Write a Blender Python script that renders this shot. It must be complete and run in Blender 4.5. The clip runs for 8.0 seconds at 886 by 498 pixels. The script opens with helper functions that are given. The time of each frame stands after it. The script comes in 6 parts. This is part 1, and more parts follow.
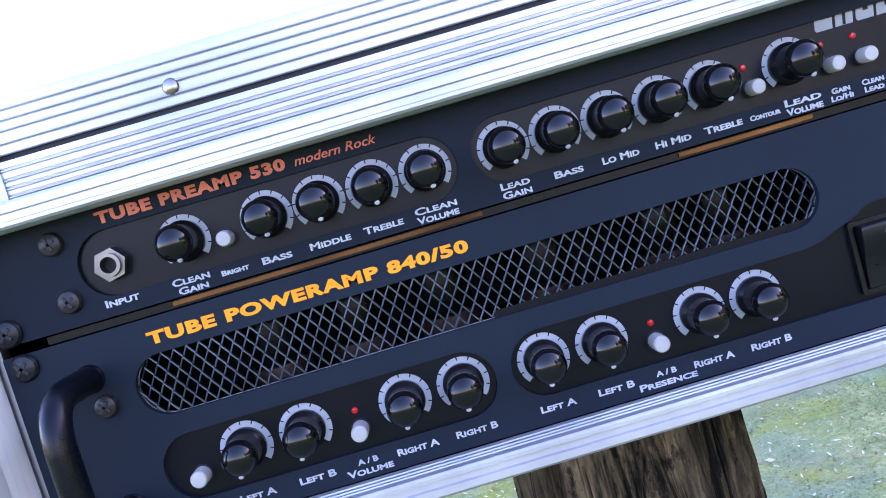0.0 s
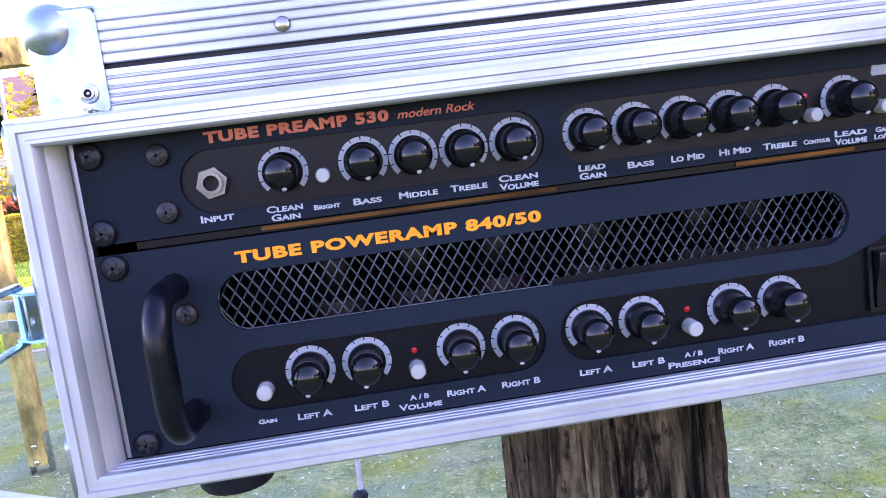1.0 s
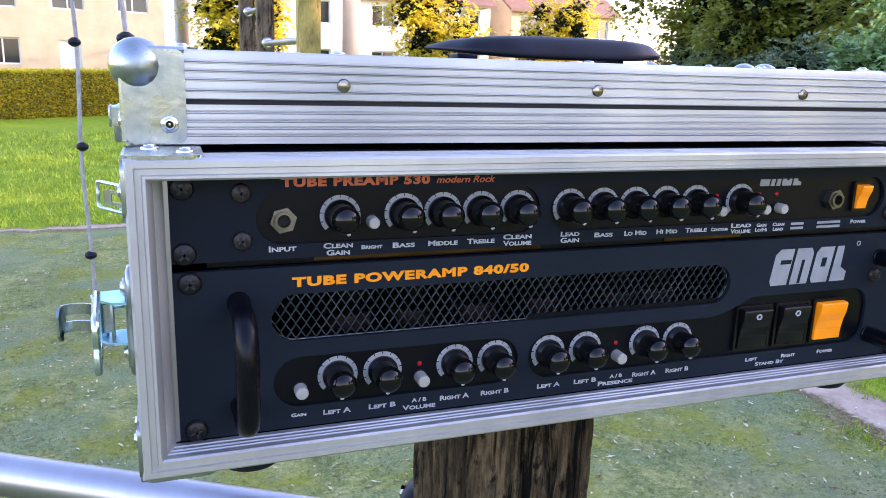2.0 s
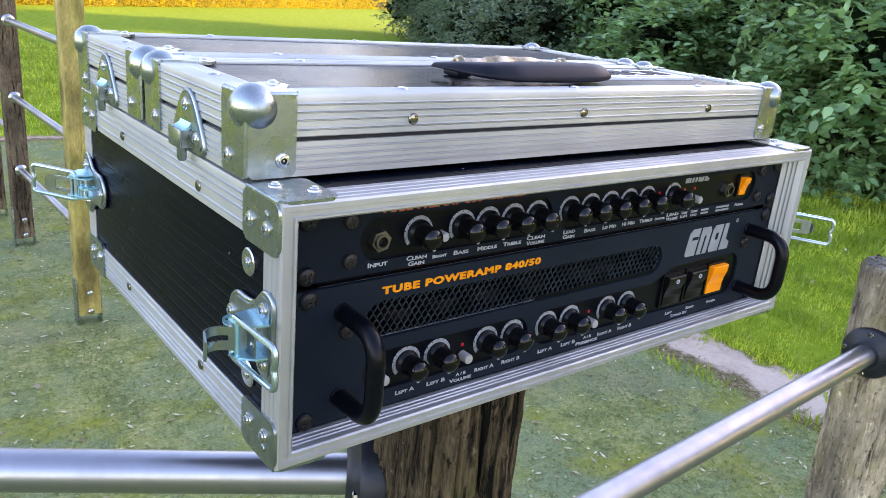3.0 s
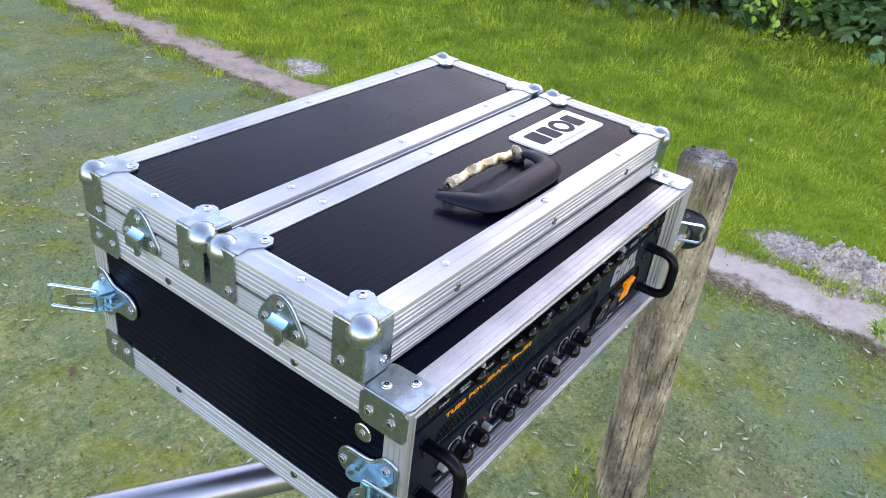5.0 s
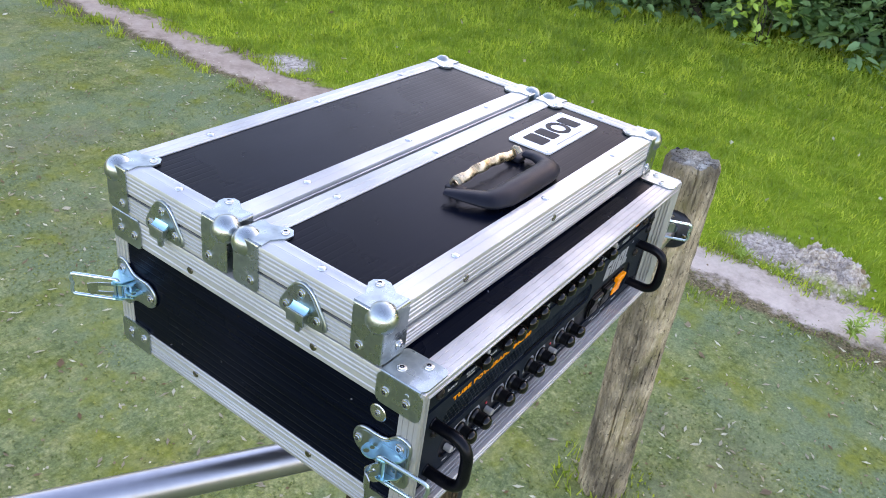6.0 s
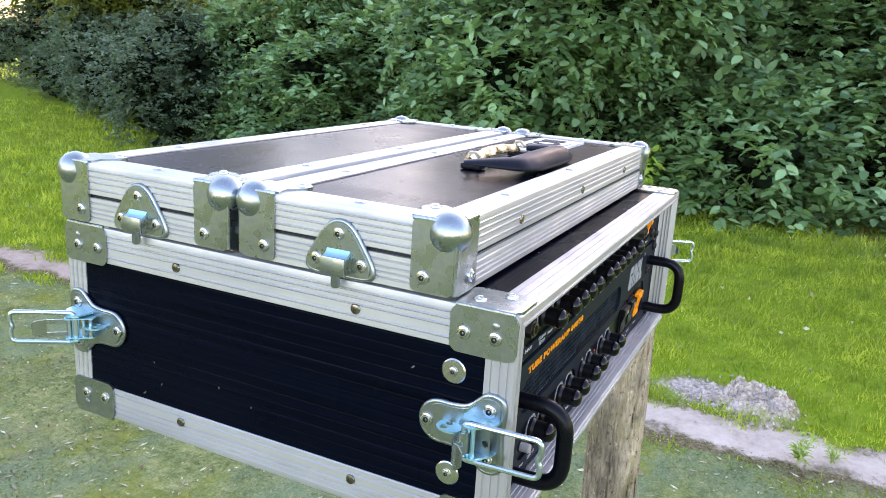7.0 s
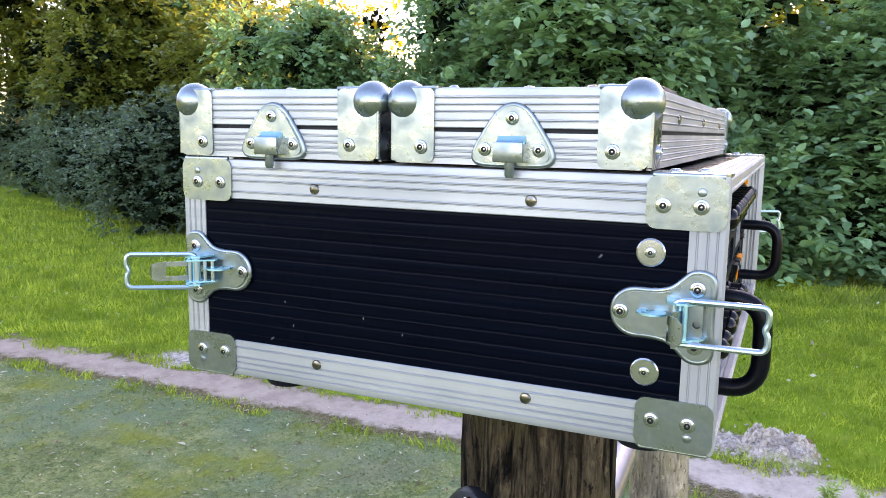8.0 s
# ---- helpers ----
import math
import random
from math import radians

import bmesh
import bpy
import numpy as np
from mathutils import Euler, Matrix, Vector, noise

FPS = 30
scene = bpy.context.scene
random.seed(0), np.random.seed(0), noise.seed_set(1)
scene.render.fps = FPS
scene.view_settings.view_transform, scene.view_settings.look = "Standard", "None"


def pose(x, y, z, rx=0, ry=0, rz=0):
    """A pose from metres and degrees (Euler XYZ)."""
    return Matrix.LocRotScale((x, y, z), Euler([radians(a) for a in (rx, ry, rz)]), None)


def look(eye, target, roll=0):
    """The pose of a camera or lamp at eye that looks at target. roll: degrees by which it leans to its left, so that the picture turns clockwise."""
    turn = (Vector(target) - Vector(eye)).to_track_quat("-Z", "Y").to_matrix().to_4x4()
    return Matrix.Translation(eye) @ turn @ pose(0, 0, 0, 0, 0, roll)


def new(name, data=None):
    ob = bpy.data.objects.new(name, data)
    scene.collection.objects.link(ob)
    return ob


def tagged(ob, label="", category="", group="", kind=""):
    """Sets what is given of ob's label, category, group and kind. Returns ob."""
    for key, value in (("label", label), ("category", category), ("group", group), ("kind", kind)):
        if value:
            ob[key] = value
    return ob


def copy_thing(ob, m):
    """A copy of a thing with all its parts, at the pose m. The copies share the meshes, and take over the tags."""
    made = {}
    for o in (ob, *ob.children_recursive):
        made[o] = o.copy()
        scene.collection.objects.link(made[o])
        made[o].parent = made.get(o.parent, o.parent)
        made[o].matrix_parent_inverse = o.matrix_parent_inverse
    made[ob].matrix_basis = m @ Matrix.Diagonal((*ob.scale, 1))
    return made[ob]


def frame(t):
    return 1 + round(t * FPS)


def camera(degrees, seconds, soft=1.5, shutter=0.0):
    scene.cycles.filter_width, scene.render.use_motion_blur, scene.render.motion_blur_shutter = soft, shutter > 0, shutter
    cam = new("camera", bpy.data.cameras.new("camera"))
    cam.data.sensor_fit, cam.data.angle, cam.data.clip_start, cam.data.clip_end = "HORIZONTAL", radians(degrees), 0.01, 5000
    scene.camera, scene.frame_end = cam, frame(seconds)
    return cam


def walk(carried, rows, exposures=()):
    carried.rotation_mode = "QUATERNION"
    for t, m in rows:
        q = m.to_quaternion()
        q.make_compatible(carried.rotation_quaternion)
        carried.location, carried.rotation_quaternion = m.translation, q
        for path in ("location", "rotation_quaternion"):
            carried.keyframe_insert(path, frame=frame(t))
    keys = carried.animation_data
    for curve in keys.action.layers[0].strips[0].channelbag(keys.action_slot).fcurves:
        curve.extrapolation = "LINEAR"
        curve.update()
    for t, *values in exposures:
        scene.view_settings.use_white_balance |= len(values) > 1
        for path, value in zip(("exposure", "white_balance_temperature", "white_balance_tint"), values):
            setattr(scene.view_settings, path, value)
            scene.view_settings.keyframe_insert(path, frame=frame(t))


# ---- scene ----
cam = camera(59.30, 8.0, 0.8)
# a phone's small lens: the case is sharp, the far bushes are slightly soft
cam.data.dof.use_dof, cam.data.dof.focus_distance, cam.data.dof.aperture_fstop = True, 0.48, 50.0
# seconds, eye x, y, z, yaw, pitch, roll
ROWS = [
    (0.0, 0.1918, -0.3014, 1.4838, -0.59, -4.75, -16.37),
    (0.5, 0.1666, -0.3091, 1.4859, -1.69, -5.90, -12.07),
    (1.0, 0.1336, -0.3256, 1.4944, -4.75, -7.88, -7.35),
    (1.2, 0.1198, -0.3341, 1.5016, -6.76, -9.22, -5.39),
    (2.3, -0.0253, -0.3931, 1.5889, -25.54, -14.85, 3.43),
    (2.5, -0.0512, -0.4033, 1.6016, -29.14, -16.15, 4.17),
    (2.8, -0.1136, -0.3786, 1.6250, -36.08, -18.48, 5.41),
    (3.0, -0.1682, -0.3462, 1.6306, -39.27, -18.75, 5.37),
    (3.3, -0.2476, -0.2755, 1.6336, -44.21, -20.57, 5.07),
    (3.5, -0.2856, -0.2510, 1.6460, -47.58, -21.92, 5.24),
    (4.0, -0.3144, -0.2426, 1.7434, -53.98, -26.37, 6.02),
    (4.5, -0.2954, -0.2334, 1.8371, -55.95, -30.50, 6.00),
    (4.7, -0.2983, -0.2293, 1.8675, -56.19, -31.03, 6.36),
    (5.8, -0.3610, -0.2343, 1.9007, -58.24, -31.51, 9.09),
    (6.0, -0.3591, -0.2321, 1.9024, -58.38, -31.39, 8.55),
    (6.5, -0.3668, -0.2117, 1.7971, -60.21, -23.97, 6.38),
    (6.6, -0.3730, -0.2003, 1.7728, -61.16, -22.30, 6.06),
    (7.0, -0.3929, -0.1479, 1.6663, -64.80, -14.70, 3.54),
    (7.3, -0.3937, -0.1114, 1.6013, -67.25, -11.37, 1.95),
    (7.5, -0.4052, -0.0869, 1.5682, -68.49, -9.75, 1.53),
    (8.0, -0.4315, -0.0419, 1.5431, -66.05, -8.62, 0.93),
]
EXPOSURES = [(0.0, 3.50, 5800, 49), (1.2, 3.28, 5950, 60), (2.4, 2.74, 6900, 35), (4.0, 2.74, 7400, 35), (6.2, 2.76, 7600, 33), (7.1, 2.96, 7400, 34), (8.0, 2.76, 7200, 37)]
walk(cam, [(t, pose(x, y, z, 90 + pitch, 0, yaw) @ pose(0, 0, 0, 0, 0, roll)) for t, x, y, z, yaw, pitch, roll in ROWS], EXPOSURES)

Z0 = 1.385  # height of the case's lower rivet line above the ground; things on the post are drawn from it
GROUND = -Z0

# ---- sky and sun ----
SUN_AZ, SUN_EL = radians(94), radians(14)
world = bpy.data.worlds.new("sky")
scene.world = world
world.use_nodes = True
wn = world.node_tree.nodes
sky = wn.new("ShaderNodeTexSky")
sky.sky_type = "NISHITA"
sky.sun_disc = False
sky.sun_elevation, sky.sun_rotation = SUN_EL, SUN_AZ
sky.air_density, sky.dust_density, sky.ozone_density = 1.0, 1.0, 1.6
wn["Background"].inputs["Strength"].default_value = 0.15
world.node_tree.links.new(sky.outputs["Color"], wn["Background"].inputs["Color"])
sun = new("sun", bpy.data.lights.new("sun", "SUN"))
sun.data.energy, sun.data.angle, sun.data.color = 2.5, radians(0.6), (1.0, 0.80, 0.52)
sun_way = Vector((math.sin(SUN_AZ) * math.cos(SUN_EL), math.cos(SUN_AZ) * math.cos(SUN_EL), math.sin(SUN_EL)))
sun.matrix_world = look(sun_way * 60, (0, 0, 0))


# ---- materials ----
def material(name, color, rough=0.5, metal=0.0, spec=0.5):
    m = bpy.data.materials.new(name)
    m.use_nodes = True
    b = m.node_tree.nodes["Principled BSDF"]
    b.inputs["Base Color"].default_value = (*color, 1)
    b.inputs["Roughness"].default_value = rough
    b.inputs["Metallic"].default_value = metal
    b.inputs["Specular IOR Level"].default_value = spec
    return m


def node(m, kind, **values):
    n = m.node_tree.nodes.new(kind)
    for key, value in values.items():
        n.inputs[key].default_value = value
    return n


def link(m, a, out, b, inp):
    m.node_tree.links.new(a.outputs[out], b.inputs[inp])


def bsdf(m):
    return m.node_tree.nodes["Principled BSDF"]


def coords(m, scale=(1, 1, 1), turn=(0, 0, 0), world_space=False):
    mp = node(m, "ShaderNodeMapping", Scale=scale, Rotation=turn)
    if world_space:
        link(m, node(m, "ShaderNodeNewGeometry"), "Position", mp, "Vector")
    else:
        link(m, node(m, "ShaderNodeTexCoord"), "Object", mp, "Vector")
    return mp


def noise_of(m, at, scale, detail=4.0, rough=0.55, distortion=0.0):
    n = node(m, "ShaderNodeTexNoise", Scale=scale, Detail=detail, Roughness=rough, Distortion=distortion)
    link(m, at, "Vector", n, "Vector")
    return n


def ramp(m, source, out, stops):
    r = m.node_tree.nodes.new("ShaderNodeValToRGB")
    link(m, source, out, r, "Fac")
    e = r.color_ramp.elements
    while len(e) < len(stops):
        e.new(0.5)
    for el, (at, c) in zip(e, stops):
        el.position = at
        el.color = (*c, 1) if len(c) == 3 else c
    return r


def mix(m, fac, fac_out, a, a_out, b, b_out, mode="MIX"):
    x = m.node_tree.nodes.new("ShaderNodeMix")
    x.data_type, x.blend_type = "RGBA", mode
    if isinstance(fac, float):
        x.inputs[0].default_value = fac
    else:
        m.node_tree.links.new(fac.outputs[fac_out], x.inputs[0])
    for src, out, slot in ((a, a_out, 6), (b, b_out, 7)):
        if isinstance(src, tuple):
            x.inputs[slot].default_value = (*src, 1)
        else:
            m.node_tree.links.new(src.outputs[out], x.inputs[slot])
    return x


def bump(m, source, out, strength, distance=0.001, under=None):
    b = node(m, "ShaderNodeBump", Strength=strength, Distance=distance)
    link(m, source, out, b, "Height")
    if under:
        link(m, under, "Normal", b, "Normal")
    link(m, b, "Normal", bsdf(m), "Normal")
    return b


def worn(m, scale, dark, light, rough_lo, rough_hi, bump_strength=0.05, fine=400.0, stretch=(1, 1, 1)):
    """Two-scale variation of colour and gloss."""
    at = coords(m, stretch)
    big, small = noise_of(m, at, scale, 5), noise_of(m, at, fine, 3)
    c = ramp(m, big, "Fac", [(0.3, dark), (0.7, light)])
    link(m, c, "Color", bsdf(m), "Base Color")
    g = mix(m, 0.5, None, big, "Fac", small, "Fac")
    r = ramp(m, g, 2, [(0.3, (rough_lo,) * 3), (0.7, (rough_hi,) * 3)])
    link(m, r, "Color", bsdf(m), "Roughness")
    bump(m, small, "Fac", bump_strength, 0.0005)
    return m


def metal(name, lo, hi, rough_lo, rough_hi, scale=9.0, streaks=(1, 1, 1), share=1.0):
    """Plated or drawn metal: broad cloudy change of tone and gloss, faint scuffs."""
    m = material(name, hi, rough_hi, share)
    cloud = noise_of(m, coords(m), scale, 3, 0.5)
    line = noise_of(m, coords(m, streaks), 40, 4, 0.6)
    tone = mix(m, 0.3, None, cloud, "Fac", line, "Fac")
    link(m, ramp(m, tone, 2, [(0.35, lo), (0.65, hi)]), "Color", bsdf(m), "Base Color")
    link(m, ramp(m, tone, 2, [(0.35, (rough_hi,) * 3), (0.65, (rough_lo,) * 3)]), "Color", bsdf(m), "Roughness")
    return m


alu = metal("drawn_aluminium", (0.40, 0.41, 0.400), (0.585, 0.59, 0.58), 0.44, 0.60, 9, (0.12, 0.12, 5), 0.75)
alu_rim = metal("satin_aluminium", (0.375, 0.375, 0.37), (0.55, 0.55, 0.54), 0.46, 0.62, 9, (1, 1, 0.2), 0.8)
zinc = metal("zinc_plate", (0.23, 0.275, 0.275), (0.43, 0.48, 0.48), 0.20, 0.42, 70)
bump(zinc, noise_of(zinc, coords(zinc), 150, 4, 0.6), "Fac", 0.16, 0.0010)
# blue passivation, with the sky's reflection also put into the colour
blue_sky_zinc = metal("blue_sky_tinted_zinc_plate", (0.29, 0.64, 0.79), (0.48, 0.84, 0.94), 0.32, 0.48, 40)
wire_zinc = metal("bright_zinc_wire", (0.40, 0.52, 0.55), (0.56, 0.68, 0.70), 0.22, 0.38, 40)
rivet_steel = metal("rivet_steel", (0.46, 0.47, 0.46), (0.66, 0.67, 0.66), 0.16, 0.28, 60)
rivet_dark = metal("tarnished_rivet", (0.10, 0.09, 0.07), (0.36, 0.33, 0.28), 0.15, 0.30, 160)
steel_tube = metal("stainless_tube", (0.30, 0.30, 0.32), (0.42, 0.42, 0.44), 0.32, 0.46, 4, (1, 1, 0.1))
# patchy copper colour that paints the warm reflection between the devices
copper_reflection = material("painted_copper_reflection", (0.1, 0.06, 0.03), 0.25, 1.0)
yz = ramp(copper_reflection, noise_of(copper_reflection, coords(copper_reflection, (1, 0.2, 1)), 11, 3, 0.5), "Fac", [(0.40, (0.012, 0.008, 0.006)), (0.66, (0.15, 0.07, 0.03))])
link(copper_reflection, yz, "Color", bsdf(copper_reflection), "Base Color")


def laminate(name, turn, ribs, gloss):
    """Black ribbed laminate; the ribs run along the board."""
    m = material(name, (0.012, 0.013, 0.016), 0.35, 0.0, gloss)
    at = coords(m, (1, 1, 1), turn)
    w = m.node_tree.nodes.new("ShaderNodeTexWave")
    w.wave_type, w.bands_direction, w.wave_profile = "BANDS", "Z", "SIN"
    w.inputs["Scale"].default_value, w.inputs["Distortion"].default_value = 40.0, 0.35
    w.inputs["Detail"].default_value, w.inputs["Detail Scale"].default_value = 1.0, 4.0
    link(m, at, "Vector", w, "Vector")
    streak = coords(m, (6, 6, 260), turn)
    s = noise_of(m, streak, 1.0, 3)
    rib = ramp(m, w, "Fac", [(0.0, (0, 0, 0)), (0.22, (1, 1, 1))])
    faint = ramp(m, noise_of(m, coords(m, (3, 3, 34), turn), 1.0, 3), "Fac", [(0.38, (0.4, 0.4, 0.4)), (0.60, (1, 1, 1))])
    rib = mix(m, faint, "Color", (1.0, 1.0, 1.0), None, rib, "Color")
    both = mix(m, 0.45, None, rib, 2, s, "Fac")
    b1 = bump(m, both, 2, ribs, 0.0012)
    grain = noise_of(m, coords(m), 900, 2)
    bump(m, grain, "Fac", 0.08, 0.0004, b1)
    c = ramp(m, s, "Fac", [(0.3, (0.0006, 0.0014, 0.0038)), (0.75, (0.0016, 0.0032, 0.0084))])
    nick = ramp(m, noise_of(m, coords(m, (1, 1, 0.6)), 150, 2, 0.5, 0.4), "Fac", [(0.765, (0, 0, 0)), (0.80, (0.5, 0.5, 0.5))])
    link(m, mix(m, nick, "Color", c, "Color", (0.22, 0.23, 0.24), None), 2, bsdf(m), "Base Color")
    big = noise_of(m, coords(m), 9, 4)
    r = ramp(m, big, "Fac", [(0.3, (0.20,) * 3), (0.7, (0.34,) * 3)])
    link(m, r, "Color", bsdf(m), "Roughness")
    return m


lam_side = laminate("black_ribbed_side", (0, 0, 0), 0.36, 0.042)
lam_top = laminate("black_ribbed_top", (radians(90), 0, 0), 0.17, 0.05)
seam_black = material("seam_black", (0.006, 0.006, 0.007), 0.7)
rubber = worn(material("black_rubber", (0.02, 0.02, 0.022), 0.55, 0.0, 0.16), 40, (0.005, 0.006, 0.010), (0.011, 0.012, 0.019), 0.36, 0.55, 0.1, 900)
bracket_paint = worn(material("blue_black_bracket_paint", (0.02, 0.024, 0.034), 0.5, 0.0, 0.4), 50, (0.005, 0.006, 0.009), (0.014, 0.017, 0.024), 0.34, 0.55, 0.2, 500)
powder = worn(material("black_powder_coat", (0.012, 0.012, 0.014), 0.32, 0.0, 0.17), 30, (0.0012, 0.0016, 0.003), (0.0026, 0.0034, 0.006), 0.24, 0.36, 0.06, 1500)
panel_paint = worn(material("charcoal_panel_paint", (0.03, 0.033, 0.036), 0.42, 0.0, 0.09), 12, (0.0068, 0.0112, 0.0175), (0.0098, 0.0150, 0.0225), 0.46, 0.58, 0.12, 2500)
panel_dark = worn(material("black_panel_paint", (0.016, 0.017, 0.02), 0.42, 0.0, 0.08), 12, (0.0056, 0.0088, 0.0142), (0.0080, 0.0122, 0.0185), 0.46, 0.58, 0.12, 2500)
inlay_black = worn(material("black_inlay", (0.006, 0.006, 0.008), 0.3, 0.0, 0.16), 20, (0.0012, 0.0016, 0.0036), (0.0020, 0.0025, 0.0052), 0.28, 0.40, 0.03, 1200)
knob_black = worn(material("knob_black", (0.008, 0.008, 0.009), 0.3, 0.0, 0.25), 60, (0.0025, 0.0025, 0.003), (0.005, 0.005, 0.0055), 0.25, 0.38, 0.04, 1500)
knob_cap = worn(material("knob_gloss_cap", (0.01, 0.01, 0.012), 0.08), 60, (0.0025, 0.0025, 0.003), (0.0045, 0.0045, 0.005), 0.07, 0.13, 0.004, 1500)
knob_cap.node_tree.nodes["Principled BSDF"].inputs["Specular IOR Level"].default_value = 0.30
print_white = worn(material("white_print", (0.62, 0.63, 0.63), 0.5), 80, (0.30, 0.31, 0.32), (0.40, 0.41, 0.42), 0.45, 0.6, 0.02)
print_grey = worn(material("silver_print", (0.5, 0.51, 0.52), 0.4), 80, (0.21, 0.22, 0.23), (0.28, 0.29, 0.30), 0.45, 0.5, 0.02)
print_orange = worn(material("orange_print", (0.85, 0.34, 0.02), 0.5, 0.0, 0.15), 80, (0.80, 0.24, 0.004), (0.88, 0.29, 0.008), 0.45, 0.6, 0.02)
print_rust = worn(material("rust_orange_print", (0.5, 0.1, 0.03), 0.5), 80, (0.46, 0.09, 0.03), (0.56, 0.13, 0.05), 0.45, 0.6, 0.02)
button_white = worn(material("cream_button", (0.6, 0.58, 0.52), 0.4), 60, (0.29, 0.275, 0.25), (0.37, 0.355, 0.32), 0.35, 0.5, 0.03)
nickel = worn(material("nickel", (0.7, 0.66, 0.58), 0.22, 1.0), 80, (0.12, 0.11, 0.095), (0.24, 0.22, 0.19), 0.3, 0.5, 0.02)
screw_black = worn(material("black_oxide_screw", (0.03, 0.03, 0.034), 0.35, 0.0, 0.28), 90, (0.004, 0.004, 0.006), (0.009, 0.009, 0.012), 0.28, 0.45, 0.05)
screw_bronze = worn(material("dark_bronze_screw", (0.07, 0.055, 0.05), 0.35, 0.2, 0.3), 90, (0.012, 0.010, 0.010), (0.03, 0.024, 0.022), 0.28, 0.45, 0.05)
led_red = material("red_led", (0.22, 0.004, 0.008), 0.15)
bsdf(led_red).inputs["Emission Color"].default_value = (1, 0.02, 0.03, 1)
bsdf(led_red).inputs["Emission Strength"].default_value = 0.014
switch_orange = material("lit_orange_rocker", (0.80, 0.24, 0.004), 0.25)
bsdf(switch_orange).inputs["Emission Color"].default_value = (1, 0.30, 0.0, 1)
bsdf(switch_orange).inputs["Emission Strength"].default_value = 0.03
grille_metal = worn(material("dark_expanded_metal", (0.10, 0.10, 0.11), 0.4, 0.9), 60, (0.042, 0.058, 0.090), (0.10, 0.125, 0.17), 0.26, 0.42, 0.04)
# near black, so the shade inside the amp is put into the colour
cavity = material("cavity_shade_black", (0.003, 0.003, 0.004), 0.7, 0.0, 0.1)
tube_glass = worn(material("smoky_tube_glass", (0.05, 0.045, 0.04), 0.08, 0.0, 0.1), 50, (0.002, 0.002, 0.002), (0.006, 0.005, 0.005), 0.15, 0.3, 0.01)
tube_base = worn(material("brown_tube_base", (0.12, 0.05, 0.035), 0.4), 50, (0.02, 0.009, 0.008), (0.04, 0.018, 0.014), 0.3, 0.5, 0.02)
plate_white = worn(material("white_enamel_plate", (0.75, 0.76, 0.75), 0.3), 40, (0.70, 0.71, 0.70), (0.80, 0.81, 0.80), 0.22, 0.4, 0.02)
brass = worn(material("worn_brass", (0.62, 0.50, 0.28), 0.28, 1.0), 90, (0.22, 0.16, 0.08), (0.66, 0.57, 0.40), 0.18, 0.4, 0.12, 260)


def wood(name, dark, light, moss, grain=(22, 22, 1.6), checks=0.5, fibre=0.5, speck=0.0):
    """Weathered wood: streaks, fine grain, blotches of lichen and dark drying checks."""
    m = material(name, light, 0.9, 0.0, 0.15)
    g = noise_of(m, coords(m, grain), 1.0, 9, 0.7, 0.5)
    fine = noise_of(m, coords(m, (190, 190, 34)), 1.0, 6, 0.7)
    c = ramp(m, g, "Fac", [(0.30, dark), (0.52, tuple((a + b) / 2 for a, b in zip(dark, light))), (0.70, light)])
    c2 = mix(m, fibre, None, c, "Color", ramp(m, fine, "Fac", [(0.40, tuple(v * 0.5 for v in dark)), (0.62, tuple(v * 1.25 for v in light))]), "Color")
    blot = noise_of(m, coords(m, (1, 1, 0.55)), 16, 7, 0.7)
    mask = ramp(m, blot, "Fac", [(0.50, (0, 0, 0)), (0.66, (0.75, 0.75, 0.75))])
    c3 = mix(m, mask, "Color", c2, 2, moss, None)
    split = noise_of(m, coords(m, (60, 60, 6.0)), 1.0, 7, 0.7, 0.9)
    cut = ramp(m, split, "Fac", [(checks - 0.12, (0, 0, 0)), (checks - 0.02, (1, 1, 1))])
    dots = ramp(m, noise_of(m, coords(m, (1, 1, 0.5)), 105, 4, 0.65), "Fac", [(0.58, (0, 0, 0)), (0.66, (speck, speck, speck))])
    c3 = mix(m, dots, "Color", c3, 2, tuple(v * 0.4 for v in dark), None)
    lichen = ramp(m, noise_of(m, coords(m, (1, 1, 0.6)), 62, 6, 0.7), "Fac", [(0.60, (0, 0, 0)), (0.68, (speck * 0.7,) * 3)])
    c3 = mix(m, lichen, "Color", c3, 2, tuple(min(1.0, v * 1.7) for v in light), None)
    c4 = mix(m, cut, "Color", tuple(v * 0.18 for v in dark), None, c3, 2)
    broad = ramp(m, noise_of(m, coords(m, (9, 9, 4)), 1.0, 4, 0.6), "Fac", [(0.36, (0.36, 0.36, 0.36)), (0.64, (1.25, 1.22, 1.15))])
    c4 = mix(m, 1.0, None, c4, 2, broad, "Color", "MULTIPLY")
    link(m, c4, 2, bsdf(m), "Base Color")
    both = mix(m, 0.4, None, g, "Fac", fine, "Fac")
    deep = mix(m, 0.5, None, both, 2, cut, "Color")
    bump(m, deep, 2, 1.0, 0.005)
    return m


post_wood = wood("weathered_post_wood", (0.009, 0.007, 0.005), (0.128, 0.093, 0.055), (0.062, 0.056, 0.016), (70, 70, 17.0), 0.50, 0.50, 0.9)
grey_wood = wood("grey_post_wood", (0.18, 0.145, 0.10), (0.54, 0.455, 0.335), (0.23, 0.205, 0.10), (14, 14, 5), 0.43, 0.25, 0.8)
lichen_wood = wood("lichen_end_grain", (0.10, 0.085, 0.065), (0.36, 0.33, 0.27), (0.55, 0.56, 0.52), (60, 60, 60), 0.46, 0.4, 1.0)
